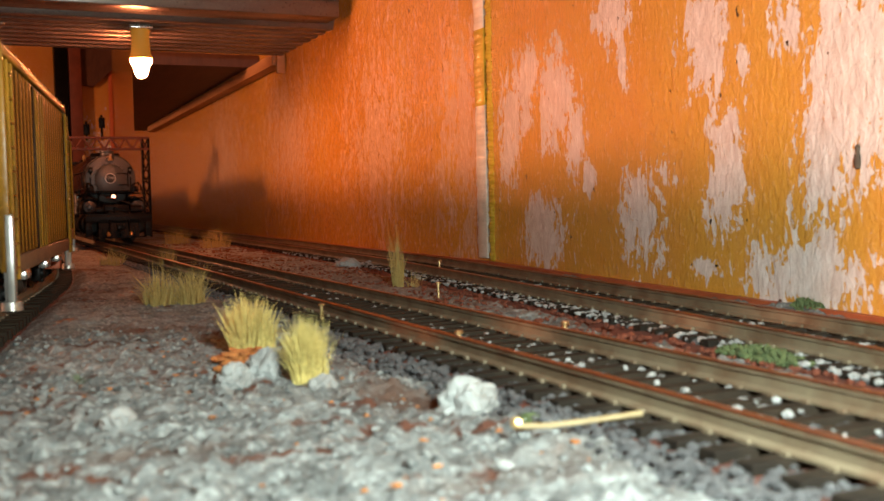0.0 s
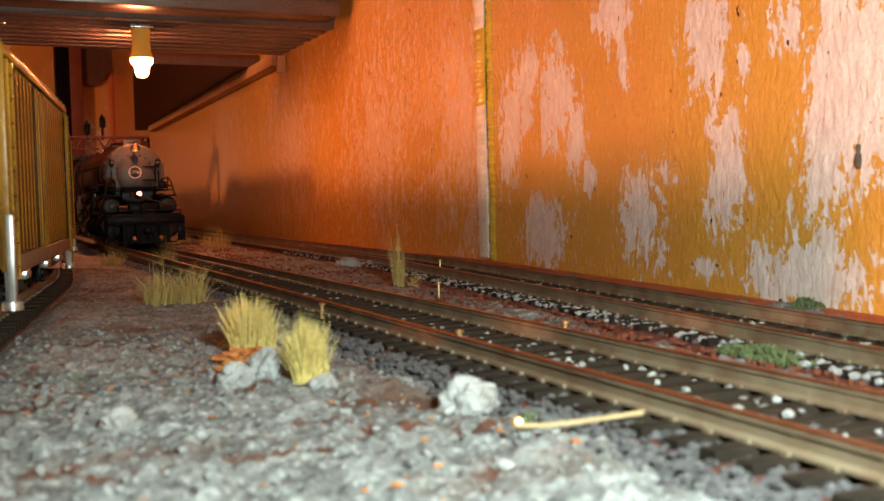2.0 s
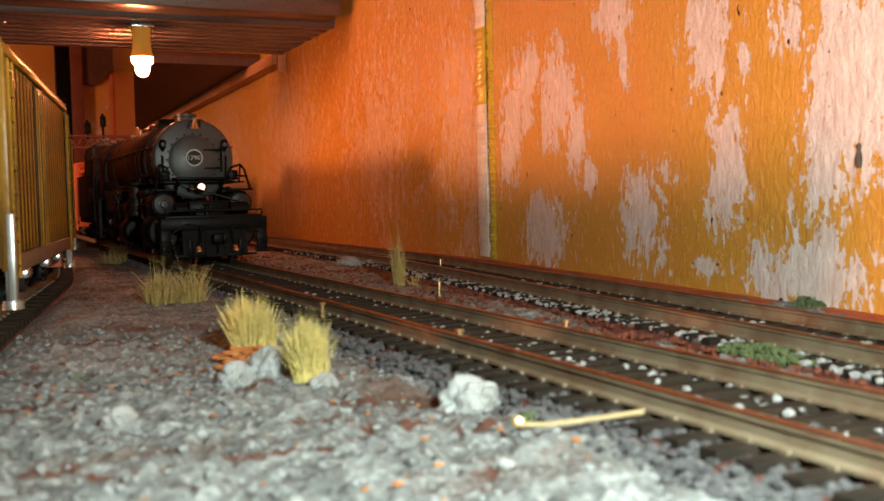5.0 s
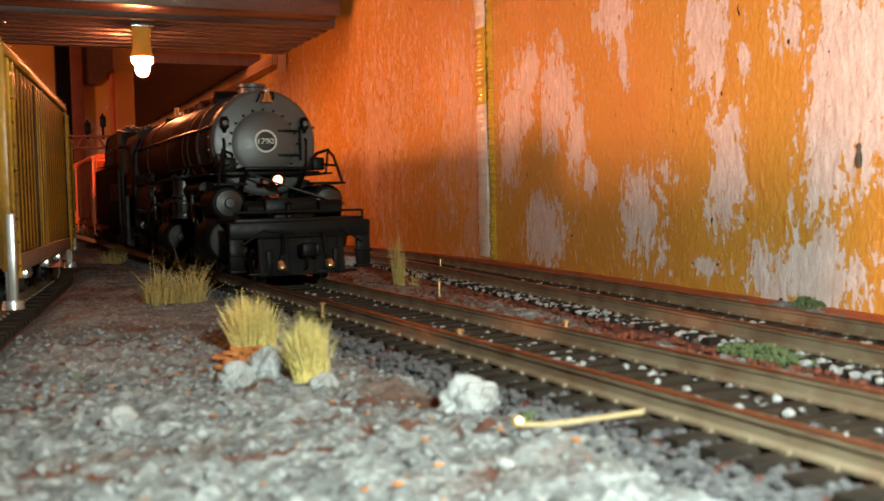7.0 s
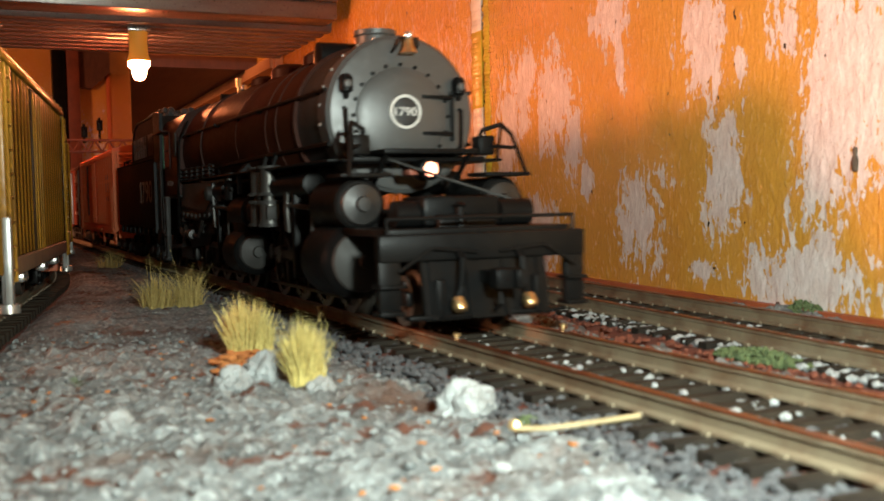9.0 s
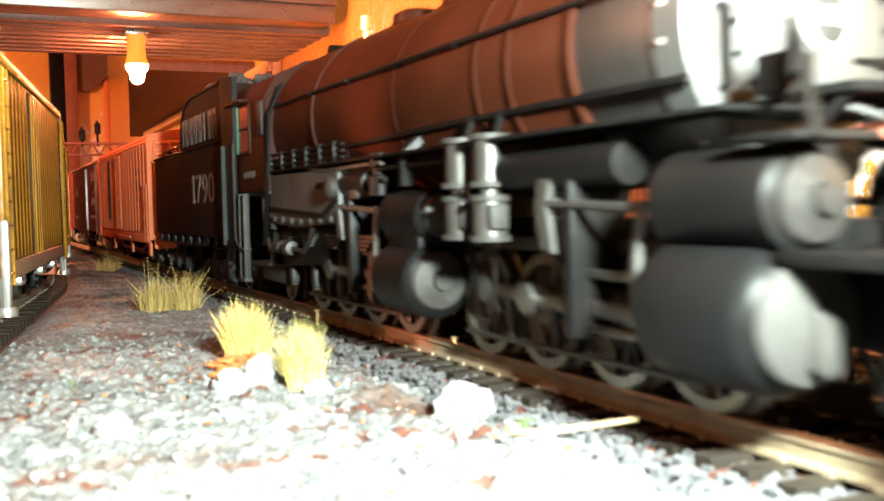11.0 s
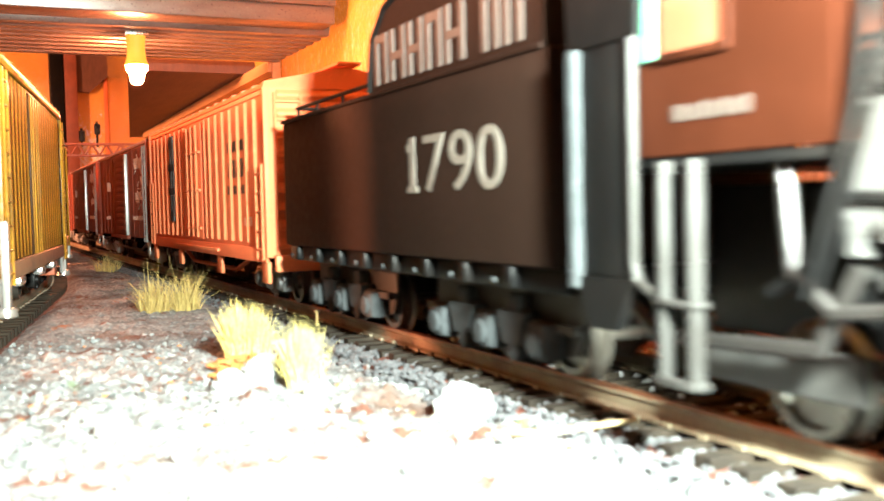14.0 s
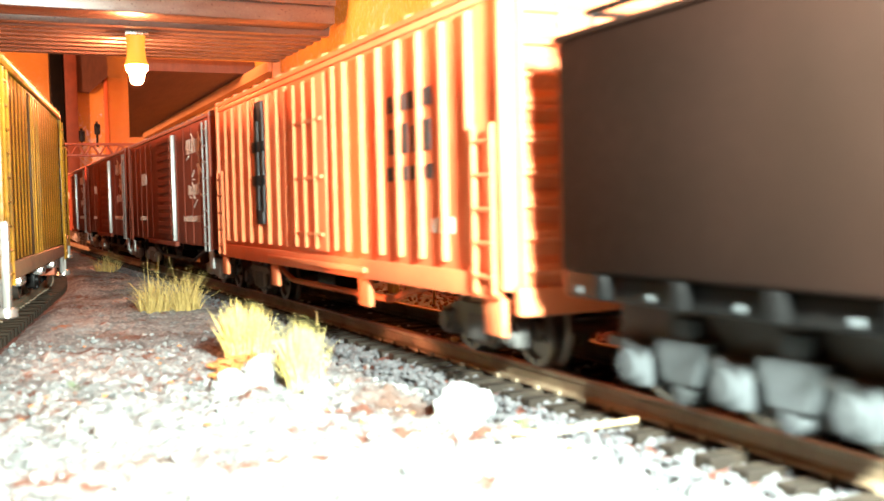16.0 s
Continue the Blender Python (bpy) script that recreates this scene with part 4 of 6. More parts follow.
    for z0, z1, y0, y1 in ((18.5, 42, 107.5, 110.5), (20, 41, 103.5, 105.5), (39, 43, 104.0, 110.0), (32.6, 34.8, 102.0, 112.5), (25.5, 27.7, 102.0, 112.5), (17.5, 20.5, 104.5, 110.5)):
        emblem.box(xs - 0.75, xs - 0.65 + 0.7, y0, y1, z0, z1, 0.05)
    part("side_emblem", emblem, M["letter_black"], c)
    underframe(c, L, sill, "reefer_edge")
    freight_truck(c, 17), freight_truck(c, L - 17)
    coupler(c, 1, -1), coupler(c, L - 1, 1)
    TRAIN.append((c, dist))
    return c


def build_boxcar(dist, label, L=146.0, posts=(52.0, 72.0, 93.0), seed=1, tall=0.0):
    half, sill, eave, peak = 17.4, 11.0, 44.6 + tall, 48.6 + tall
    c = thing("boxcar", pose(0, 0, 0), label, "freight car", "freight train")
    ox = M["boxcar"]
    part("body", Shape().box(-half, half, 0.9, L - 0.9, sill, eave, 0.3), ox, c)
    build_roof(c, 0, L, half, eave, peak, M["boxcar_roof"])
    part("roof_walk", Shape().box(-2.6, 2.6, -2, L + 2, peak + 0.7, peak + 1.4, 0.15), M["boxcar_roof"], c)
    car_end(c, 0.9, -1, half, sill, eave, peak, ox, 8)
    car_end(c, L - 0.9, 1, half, sill, eave, peak, ox, 8)
    rme = Shape().box(-0.16, 0.0, -0.45, 0.45, 0, eave - sill - 1.4).data("side_seam", ox, False)
    for i in range(13):
        y = 3 + i * (L - 6) / 12
        if not posts[0] - 2 < y < posts[2] + 2:
            o = part("side_seam", rme, None, c)
            o.matrix_basis = at_mm(-half, y, sill + 0.6)
    d = part("sliding_door", Shape().box(-half - 1.0, -half - 0.02, posts[0] + 1, posts[1] + 6, sill + 1.0, eave - 1.4, 0.25), ox, c, "ribbed sliding door")
    pan = Shape().box(-half - 1.4, -half - 1.0, posts[0] + 2.5, posts[1] + 4.5, 0.0, 1.5, 0.2).data("door_rib", ox, False)
    for k in range(12):
        o = part("door_rib", pan, None, d)
        o.location.z = (sill + 2.4 + k * 2.55) * 0.001
    part("door_post", Shape().box(-half - 1.25, -half - 0.05, posts[0] - 0.9, posts[0] + 0.9, sill + 0.6, eave - 1.2, 0.2), M["silver"], c, "pale worn door post")
    part("door_track", Shape().box(-half - 1.3, -half - 0.05, posts[0] - 4, posts[2] + 6, sill - 0.9, sill + 0.5, 0.2), ox, c)
    ladder(c, -half - 0.9, 1.6, sill - 1, eave - 1, 5.0, 8, M["silver"])
    ladder(c, -half - 0.9, L - 6.6, sill - 1, sill + 12, 5.0, 4, ox)
    part("end_strip", Shape().box(-half - 0.5, -half - 0.03, 0.4, 1.3, sill - 1, eave - 0.5, 0.15), M["silver"], c)
    x = -half - 0.1
    rnd = random.Random(seed)
    bars("side_marking", c, M["letter_faint"], x, 14, 34, 36.5, 40.5, 6, seed + 1)
    bars("side_marking", c, M["letter_faint"], x, 16, 40, 17.6, 19.2, 11, seed + 2)
    bars("side_marking", c, M["letter_faint"], x, 17, 32, 25.0, 27.8, 5, seed + 3)
    arc = Shape()
    for k in range(9):
        a = -1.2 + k * 0.3
        arc.box(x - 0.1, x + 0.04, 22 - 7 * math.cos(a) - 0.6, 22 - 7 * math.cos(a) + 0.6, 32 + 6 * math.sin(a) - 0.9, 32 + 6 * math.sin(a) + 0.9)
    part("side_emblem", arc, M["letter_faint"], c)
    for k in range(16):
        a, z, w = rnd.uniform(-1.0, 1.0), rnd.uniform(23, 39), rnd.uniform(2.0, 5.5)
        p = (x, 9 + 22 * rnd.random(), z)
        part("chalk_stroke", Shape().rod(p, (x, p[1] + w * math.cos(a), z + w * math.sin(a)), 0.22, 4), M["letter_faint"], c)
    bars("side_marking", c, M["letter_faint"], x, 108, 124, 17.6, 19.0, 8, seed + 4)
    bars("side_marking", c, M["letter_faint"], x, 106, 118, 30, 34, 4, seed + 5)
    for y in (3.5, L - 3.5):
        part("step", Shape().box(-half - 0.3, -half + 0.4, y - 2.2, y + 2.2, sill - 5.5, sill - 1, 0.3), M["silver"], c)
    underframe(c, L, sill, "greyparts")
    freight_truck(c, 17, material="silver"), freight_truck(c, L - 17, material="silver")
    coupler(c, 1, -1), coupler(c, L - 1, 1)
    TRAIN.append((c, dist))
    return c


def build_tender(dist):
    """Origin at the tender's front."""
    L, half, z0, deck, top = 101.0, 17.5, 13.4, 37.4, 51.5
    t = thing("locomotive_tender", pose(0, 0, 0), "dark weathered steam tender lettered 1790 with coal bunker", "tender", "freight train")
    bk = M["tender"]
    part("water_tank", Shape().box(-half, half, 0, L, z0, deck, 0.7), bk, t)
    bunker = Shape().prism([(1.0, deck), (1.0, top), (38, top), (46, top - 2.0), (51, deck + 8.0), (52.5, deck + 0.02)], "x", -half + 0.15, half - 0.15)
    b = part("coal_bunker", bunker, bk, t)
    rim = [(1.0, top), (38, top), (46, top - 2.0), (51, deck + 8.0), (52.5, deck + 0.5)]
    for sx in (-1, 1):
        part("bunker_rim", Shape().pipe([(sx * half, y, z) for y, z in rim], 0.5), M["black"], b)
    part("side_seam", Shape().rod((-half, 1, deck), (-half, L, deck), 0.4, 6), bk, t)
    lumps = Shape()
    rnd = random.Random(7)
    for i in range(260):
        lumps.ball((rnd.uniform(-14, 14), rnd.uniform(3, 40), top + rnd.uniform(-1, 2.5)), rnd.uniform(0.8, 1.8), 5, 4)
    tagged(part("coal_load", lumps, M["coal"], t), "heaped coal lumps", kind="stuff")
    # deck fittings behind the bunker
    hatch = Shape().lathe((0, 72, deck - 0.2), (0, 0, 1), [(0, 4.6), (2.4, 4.6), (3.0, 4.0), (3.2, 0)], 20)
    part("water_hatch", hatch, bk, t)
    part("deck_rail", Shape().pipe([(-15, 56, deck + 2.6), (-15, 99, deck + 2.6), (15, 99, deck + 2.6)], 0.35), M["black"], t)
    for y in (58, 72, 86, 98):
        part("rail_post", Shape().rod((-15, y, deck - 0.2), (-15, y, deck + 2.7), 0.3, 6), M["black"], t)
    part("tool_box", Shape().box(-8, 8, 84, 94, deck - 0.1, deck + 3.4, 0.4), M["redpost"], t)
    ladder(t, 4, L + 0.8, z0, deck + 2, 6, 7, M["black"], "x")
    part("frame_beam", Shape().box(-half + 1.4, half - 1.4, -1, L + 1.2, 10.6, z0 - 0.02, 0.4), M["black"], t)
    for k in range(8):
        y = 10 + k * 12
        part("tank_bracket", Shape().box(-half + 0.1, -half + 1.3, y - 1, y + 1, 10.8, z0, 0.25), M["black"], t)
        part("rivet_cap", Shape().lathe((-half + 0.6, y + 4, 11.6), (-1, 0, 0), [(0, 0.45), (0.35, 0.35), (0.45, 0)], 10), M["castgrey"], t)
    # road number and the owner's name as plain blocks
    y = 39.5
    for ch, wd in (("1", 3.4), ("7", 6.6), ("9", 6.6), ("0", 6.8)):
        if ch == "1":
            x = -half
            part("digit", Shape().box(x - 0.1, x + 0.2, y - 3.7, y - 1.9, 22.4, 30.0).box(x - 0.11, x + 0.2, y - 4.6, y - 1.0, 22.4, 23.3).box(x - 0.11, x + 0.2, y - 1.95, y - 1.0, 28.0, 29.2), M["letter"], t)
            y -= 1.2 + wd + 2.2
            continue
        lettering("digit", ch, 7.6, wd, M["letter"], t, at_mm(-half - 0.05, y - wd / 2, 26.2) @ TURN_SIDE)
        y -= wd + 1.3
    y = 50.0
    for wdt in (6.0, 6.5, 6.2, 6.0, 6.7, None, 5.5, 5.5):
        if wdt is None:
            y -= 3.6
            continue
        z, w = 38.6, wdt - 1.2
        nb = Shape().box(-half - 0.1, -half + 0.2, y - w, y - w + 1.3, z, z + 7.4).box(-half - 0.1, -half + 0.2, y - 1.3, y, z, z + 7.4)
        nb.box(-half - 0.09, -half + 0.2, y - w + 1.2, y - 1.2, z + (3.0 if wdt > 6.1 else 6.1), z + (4.1 if wdt > 6.1 else 7.3))
        part("name_block", nb, M["letter_dull"], b)
        y -= wdt
    # trucks
    tender_truck(t, 23)
    tender_truck(t, 79)
    coupler(t, L + 0.5, 1)
    # canvas-and-steel shelter between cab and tender
    part("gangway_shield", Shape().prism([(-17.6, 35.4), (-18.6, 50.5), (-5.6, 52), (-6.4, 35.4)], "x", -half - 1.5, -half - 0.4), M["black"], t, "black flared wind shield")
    part("gangway_post", Shape().box(-half - 1.2, -half - 0.4, -16.8, -7.6, 13.4, 35.6, 0.3), M["black"], t, "dark grey upright panel")
    part("hand_rail", Shape().pipe([(-half - 1.2, -7.4, 12.2), (-half - 1.2, -7.4, 35.4)], 0.95), M["castgrey"], t, "pale worn round post")
    part("hand_rail", Shape().pipe([(-half - 1.2, -19.5, 12.4), (-half - 1.2, -17.4, 13.2), (-half - 1.2, -16.8, 15.0), (-half - 1.2, -16.8, 35.4)], 0.45), M["darkgrey"], t)
    part("step_bracket", Shape().prism([(-17.0, 13.4), (-7.2, 13.4), (-9.6, 8.4), (-14.0, 8.4)], "x", -half - 1.5, -half - 0.4), M["black"], t)
    TRAIN.append((t, dist))


def driver_wheels(loco, y, r):
    """A pair of spoked driving wheels on an axle."""
    o = part("driving_wheelset", Shape().rod((-8, 0, 0), (8, 0, 0), 1.3, 8), M["driver"], loco, "spoked driving wheels")
    for side in (-1, 1):
        x = side * 8.3
        part("tyre", Shape().lathe((x, 0, 0), (side, 0, 0), [(-1.0, r - 1.3), (-1.0, r + 0.8), (-0.5, r + 0.8), (-0.2, r), (1.4, r - 0.05), (1.4, r - 1.3), (-1.0, r - 1.3)], 30), M["tyre"], o, "worn steel tyre")
        part("hub", Shape().lathe((x, 0, 0), (side, 0, 0), [(-0.6, 0.0), (-0.6, 2.1), (1.5, 1.9), (1.5, 0)], 12), M["driver"], o)
        for k in range(12):
            a = 2 * math.pi * k / 12
            part("spoke", Shape().rod((x + side * 0.3, 1.6 * math.cos(a), 1.6 * math.sin(a)), (x + side * 0.3, (r - 1.0) * math.cos(a), (r - 1.0) * math.sin(a)), 0.45, 5), M["driver"], o)
        part("crank_pin", Shape().rod((x, 3.5, 0), (x + side * 2.6, 3.5, 0), 1.0, 10), M["rod"], o)
        part("counterweight", Shape().prism([(-r * 0.80, -r * 0.35), (-r * 0.55, -r * 0.62), (-r * 0.35, -r * 0.3), (-r * 0.35, r * 0.3), (-r * 0.55, r * 0.62), (-r * 0.80, r * 0.35)], "x", min(x, x + side * 1.0), max(x, x + side * 1.0)), M["driver"], o)
    o.matrix_basis = at_mm(0, y, r)
    ROLLING.append((o, 0, y, r, r))


def build_locomotive():
    """Origin at the headlamp's place over the rails; y runs back along the engine."""
    e = thing("steam_locomotive", pose(0, 0, 0), "black articulated steam locomotive with grey smokebox and lit headlamp", "steam locomotive", "freight train")
    bk, jk, gr, gp = M["black"], M["jacket"], M["graphite"], M["darkgrey"]
    cz, R = 37.0, 14.6
    back = (0, 1, 0)
    # boiler barrel in its courses
    part("smokebox_ring", Shape().lathe((0, 13.4, cz), back, [(0, R - 0.6), (0.5, R + 0.15), (5.2, R + 0.15), (5.4, R - 0.4)], 56), gr, e, "grey front ring of the smokebox")
    part("smokebox", Shape().lathe((0, 17.6, cz), back, [(0, R - 0.4), (0.6, R - 0.1), (15, R - 0.1), (15, 0)], 56), M["smoke"], e, "dark grey smokebox barrel")
    stud = Shape().lathe((0, 0, 0), (0, 0, 1), [(0, 0.4), (0.35, 0.3), (0.45, 0)], 8).data("rivet", M["bright"])
    ring = bpy.data.objects["smokebox_ring"]
    for k in range(26):
        o = part("rivet", stud, None, ring)
        o.matrix_basis = at_mm(0, 17.2, cz) @ pose(0, 0, 0, 0, k * 360 / 26) @ at_mm(0, 0, R + 0.1)
    part("boiler", Shape().lathe((0, 32.4, cz), back, [(0, R + 0.1), (0.5, R + 0.4), (51, R + 0.6), (73, R + 1.3), (113, R + 1.5), (113.5, 0)], 56), jk, e, "black boiler jacket")
    for y in (32.4, 46, 54.5, 82, 119):
        rr = R + (0.7 if y < 84 else 1.75)
        part("boiler_band", Shape().lathe((0, y, cz), back, [(0, rr - 1.2), (0, rr), (1.0, rr), (1.0, rr - 1.2)], 56), jk, e)
    front = (0, -1, 0)
    fs = part("smokebox_front", Shape().lathe((0, 14.0, cz), front, [(0, R - 0.3), (0.8, R - 0.5), (1.0, R - 1.0), (1.0, 0)], 56), gr, e, "graphite grey smokebox front")
    part("smokebox_door", Shape().lathe((-0.2, 13.2, cz - 0.3), front, [(0, 9.0), (0.6, 9.0), (0.9, 8.4), (1.2, 7.2), (1.9, 4.2), (2.1, 0)], 48), gr, e, "round dished grey door")
    bolt = Shape().lathe((0, 0, 0), front, [(0, 0.42), (0.5, 0.35), (0.6, 0)], 8).data("door_dog", M["black"])
    for k in range(20):
        a = 2 * math.pi * k / 20
        o = part("door_dog", bolt, None, fs)
        o.location = Vector((-0.2 + 9.5 * math.cos(a), 13.1, cz - 0.3 + 9.5 * math.sin(a))) * 0.001
    for z in (cz + 3.2, cz - 3.6):
        part("door_hinge", Shape().box(3.4, 9.8, 11.4, 12.7, z - 0.35, z + 0.35, 0.1), bk, e)
    part("hinge_pin", Shape().rod((10.0, 12.4, cz - 5), (10.0, 12.4, cz + 4.4), 0.4, 6), bk, e)
    plate = part("number_plate", Shape().lathe((-0.2, 11.3, cz + 0.3), front, [(0, 2.75), (0.35, 2.75), (0.45, 2.6), (0.45, 0)], 32), M["letter_black"], e, "round black number plate with pale rim")
    part("plate_rim", Shape().lathe((-0.2, 11.2, cz + 0.3), front, [(0, 2.65), (0, 3.15), (0.42, 3.15), (0.48, 2.9), (0.42, 2.65)], 32), M["platewhite"], plate)
    lettering("plate_number", "1790", 1.6, 4.4, M["platewhite"], plate, at_mm(-0.2, 10.66, cz + 0.3) @ TURN_FRONT)
    # handrail stanchions on the smokebox front
    part("side_grab", Shape().pipe([(-11.6, 12.6, cz + 1), (-11.6, 11.6, cz + 0.6), (-11.4, 11.6, cz - 6.0), (-11.4, 12.6, cz - 6.5)], 0.38), bk, e)
    part("side_grab", Shape().pipe([(11.6, 12.6, cz + 1), (11.6, 11.6, cz + 0.6), (11.4, 11.6, cz - 6.0), (11.4, 12.6, cz - 6.5)], 0.38), bk, e)
    # chimney, domes, bell
    part("chimney", Shape().lathe((0, 26, cz + R - 1.8), (0, 0, 1), [(0, 5.6), (1.2, 4.6), (2.0, 3.9), (3.4, 3.8), (3.7, 4.2), (4.6, 4.2), (4.6, 3.0), (2.0, 2.4), (2.0, 0)], 28), gr, e)
    part("feedwater_heater", Shape().lathe((-9, 37, cz + R - 0.8), (1, 0, 0), [(0, 0), (0.6, 2.8), (17.4, 2.8), (18, 0)], 20), bk, e)
    part("sand_dome", Shape().lathe((0, 58, cz + R - 1.2), (0, 0, 1), [(0, 7.0), (1.5, 5.0), (3.4, 4.8), (4.4, 3.4), (4.8, 0)], 26), jk, e)
    part("steam_dome", Shape().lathe((0, 84, cz + R - 1.2), (0, 0, 1), [(0, 7.4), (1.6, 5.2), (3.6, 5.0), (4.8, 3.6), (5.2, 0)], 26), jk, e)
    part("sand_dome", Shape().lathe((0, 106, cz + R - 0.4), (0, 0, 1), [(0, 6.4), (1.4, 4.8), (3.0, 4.6), (3.8, 3.0), (4.1, 0)], 26), jk, e)
    for x, y in ((-2, 126), (2, 126), (0, 131)):
        part("safety_valve", Shape().lathe((x, y, cz + R + 0.6), (0, 0, 1), [(0, 0.9), (1.2, 0.8), (1.5, 1.1), (2.8, 0.9), (3.0, 0)], 12), M["bright"], e)
    part("whistle", Shape().lathe((-5, 119, cz + R), (0, 0, 1), [(0, 0.5), (2.0, 0.5), (2.0, 0.9), (4.4, 0.9), (4.8, 0)], 10), M["brass"], e)
    part("turret", Shape().lathe((-6, 139, cz + R + 0.4), (1, 0, 0), [(0, 0), (0.4, 1.8), (11.6, 1.8), (12, 0)], 14), bk, e)
    bell = part("bell", Shape().lathe((0.2, 9.8, cz + R - 0.8), (0, 0, -1), [(0, 0), (0.3, 0.7), (1.6, 0.95), (2.6, 1.5), (2.9, 1.65), (2.9, 0)], 20), M["brass"], e, "dull brass bell")
    part("bell_bracket", Shape().pipe([(-1.9, 12.8, cz + R - 3.2), (-1.8, 10.2, cz + R - 2.2), (-1.6, 9.8, cz + R - 1.0), (2.0, 9.8, cz + R - 1.0), (2.2, 10.2, cz + R - 2.2), (2.3, 12.8, cz + R - 3.2)], 0.26), bk, e)
    part("bell_yoke", Shape().ball((0.2, 9.8, cz + R - 0.5), 0.9, 8, 6), M["bright"], bell)
    for sx in (-1, 1):
        mk = part("marker_lamp", Shape().lathe((sx * 11.3, 12.0, cz + 7.2), (0, 0, -1), [(0, 0), (0.2, 0.8), (0.9, 1.3), (3.2, 1.3), (3.6, 0.7), (4.6, 0.4), (4.6, 0)], 14), bk, e, "black marker lamp")
        part("marker_lens", Shape().lathe((sx * 11.3, 10.8, cz + 5.2), front, [(0, 0.85), (0.3, 0.6), (0.4, 0)], 10), M["graphite"], mk)
    # headlamp on its shelf
    hz = 26.3
    lamp = part("headlamp", Shape().lathe((0, 7.0, hz), front, [(0, 0), (0.3, 1.3), (2.0, 1.9), (6.4, 2.0), (6.6, 1.7), (6.6, 0)], 22), bk, e, "small lit headlamp")
    part("lens", Shape().lathe((0, 0.5, hz), front, [(0, 1.4), (0.3, 1.1), (0.4, 0)], 18), M["headlamp"], lamp, "glowing lens")
    part("headlamp_shelf", Shape().box(-9, 9, -0.5, 9.5, hz + 2.7, hz + 3.6, 0.2), bk, e)
    for x in (-8, 8):
        part("shelf_bracket", Shape().pipe([(x, 1.2, hz + 2.8), (x, 10.5, hz - 4.2)], 0.5), bk, e)
    part("number_lamp", Shape().box(-3.8, -2.2, 1.2, 5.0, hz - 1.0, hz + 0.4, 0.2), M["redpost"], e)
    # front walkways, stairs and handrails
    part("front_walkway", Shape().box(-13, 13, 4.5, 13, 27.8, 28.8, 0.2), bk, e)
    for sx in (-1, 1):
        x = sx * 15.0
        part("running_board", Shape().box(min(sx * 10.8, sx * 17.2), max(sx * 10.8, sx * 17.2), 6, 146, 27.9, 28.4, 0.12), bk, e)
        part("stair_rail", Shape().pipe([(sx * 10.5, 6, 29), (sx * 11.6, 3, 33.4), (sx * 14.4, 1, 34.4), (sx * 15.4, -1, 32.4), (sx * 16.8, -4, 25.0)], 0.42), bk, e)
        part("stair_rail", Shape().pipe([(sx * 12.0, 3, 30.6), (sx * 15.6, -1.4, 30.0)], 0.34), bk, e)
        part("stair_rail", Shape().pipe([(sx * 14.4, 1, 34.2), (sx * 14.0, 2.0, 28.2)], 0.34), bk, e)
        part("lamp_box", Shape().box(min(sx * 10.6, sx * 13.8), max(sx * 10.6, sx * 13.8), 2.0, 6.0, 28.9, 32.4, 0.4), bk, e)
        part("chest_step", Shape().box(min(sx * 9.0, sx * 18.0), max(sx * 9.0, sx * 18.0), -3.4, 4.4, 24.9, 25.6, 0.2), bk, e)
        part("air_pipe", Shape().pipe([(sx * 14.0, 14, 31.5), (sx * 14.0, 60, 31.5), (sx * 14.2, 100, 31.0), (sx * 14.4, 140, 31.0)], 0.55), bk, e)
        part("air_pipe", Shape().pipe([(sx * 15.6, 60, 26.4), (sx * 15.6, 100, 26.4), (sx * 15.6, 142, 26.0)], 0.45), bk, e)
        part("air_pipe", Shape().pipe([(sx * 15.9, 84, 24.6), (sx * 15.9, 142, 24.2)], 0.4), bk, e)
        part("boiler_handrail", Shape().pipe([(sx * 14.6, 14, cz + 4.4), (sx * 15.3, 60, cz + 4.6), (sx * 16.0, 118, cz + 4.6), (sx * 16.2, 144, cz + 4.6)], 0.36), bk, e)
        for y in (20, 40, 60, 80, 100, 120, 138):
            rr = R + (0 if y < 43 else 0.7 if y < 84 else 1.5)
            part("handrail_post", Shape().rod((sx * (rr - 1.2), y, cz + 4.2), (sx * (rr + 0.4), y, cz + 4.6), 0.4, 6), bk, e)
        # air reservoirs under the running board
        for y in (22, 92):
            part("air_reservoir", Shape().lathe((sx * 14.4, y, 24.4), back, [(0, 0), (0.5, 2.3), (24.5, 2.3), (25, 0)], 18), bk, e)
        # low-pressure cylinders with valve chests at the front
        cyl = part("front_cylinder", Shape().lathe((sx * 13.4, 0.6, 10.6), back, [(-0.6, 0), (-0.4, 3.2), (0.4, 5.4), (1.6, 6.3), (2.2, 6.6), (14.0, 6.6), (14.6, 0)], 30), bk, e, "large low-pressure cylinder")
        part("cylinder_head", Shape().lathe((sx * 13.4, 0.4, 10.6), front, [(0, 5.4), (0.5, 5.1), (1.3, 3.0), (1.6, 1.1), (2.2, 1.0), (2.3, 0)], 28), gp, cyl, "dull grey domed cover")
        ch = part("valve_chest", Shape().lathe((sx * 13.6, -0.4, 20.4), back, [(0, 0), (0.3, 3.9), (0.8, 4.5), (15.4, 4.5), (16, 0)], 26), bk, e)
        part("chest_cover", Shape().lathe((sx * 13.6, -0.6, 20.4), front, [(0, 3.7), (0.5, 3.4), (0.9, 1.4), (1.8, 1.2), (1.9, 0)], 22), M["smoke"], ch)
        part("cylinder_saddle", Shape().box(min(sx * 7, sx * 15.5), max(sx * 7, sx * 15.5), 2.0, 13.6, 12, 19.5, 0.8), bk, e)
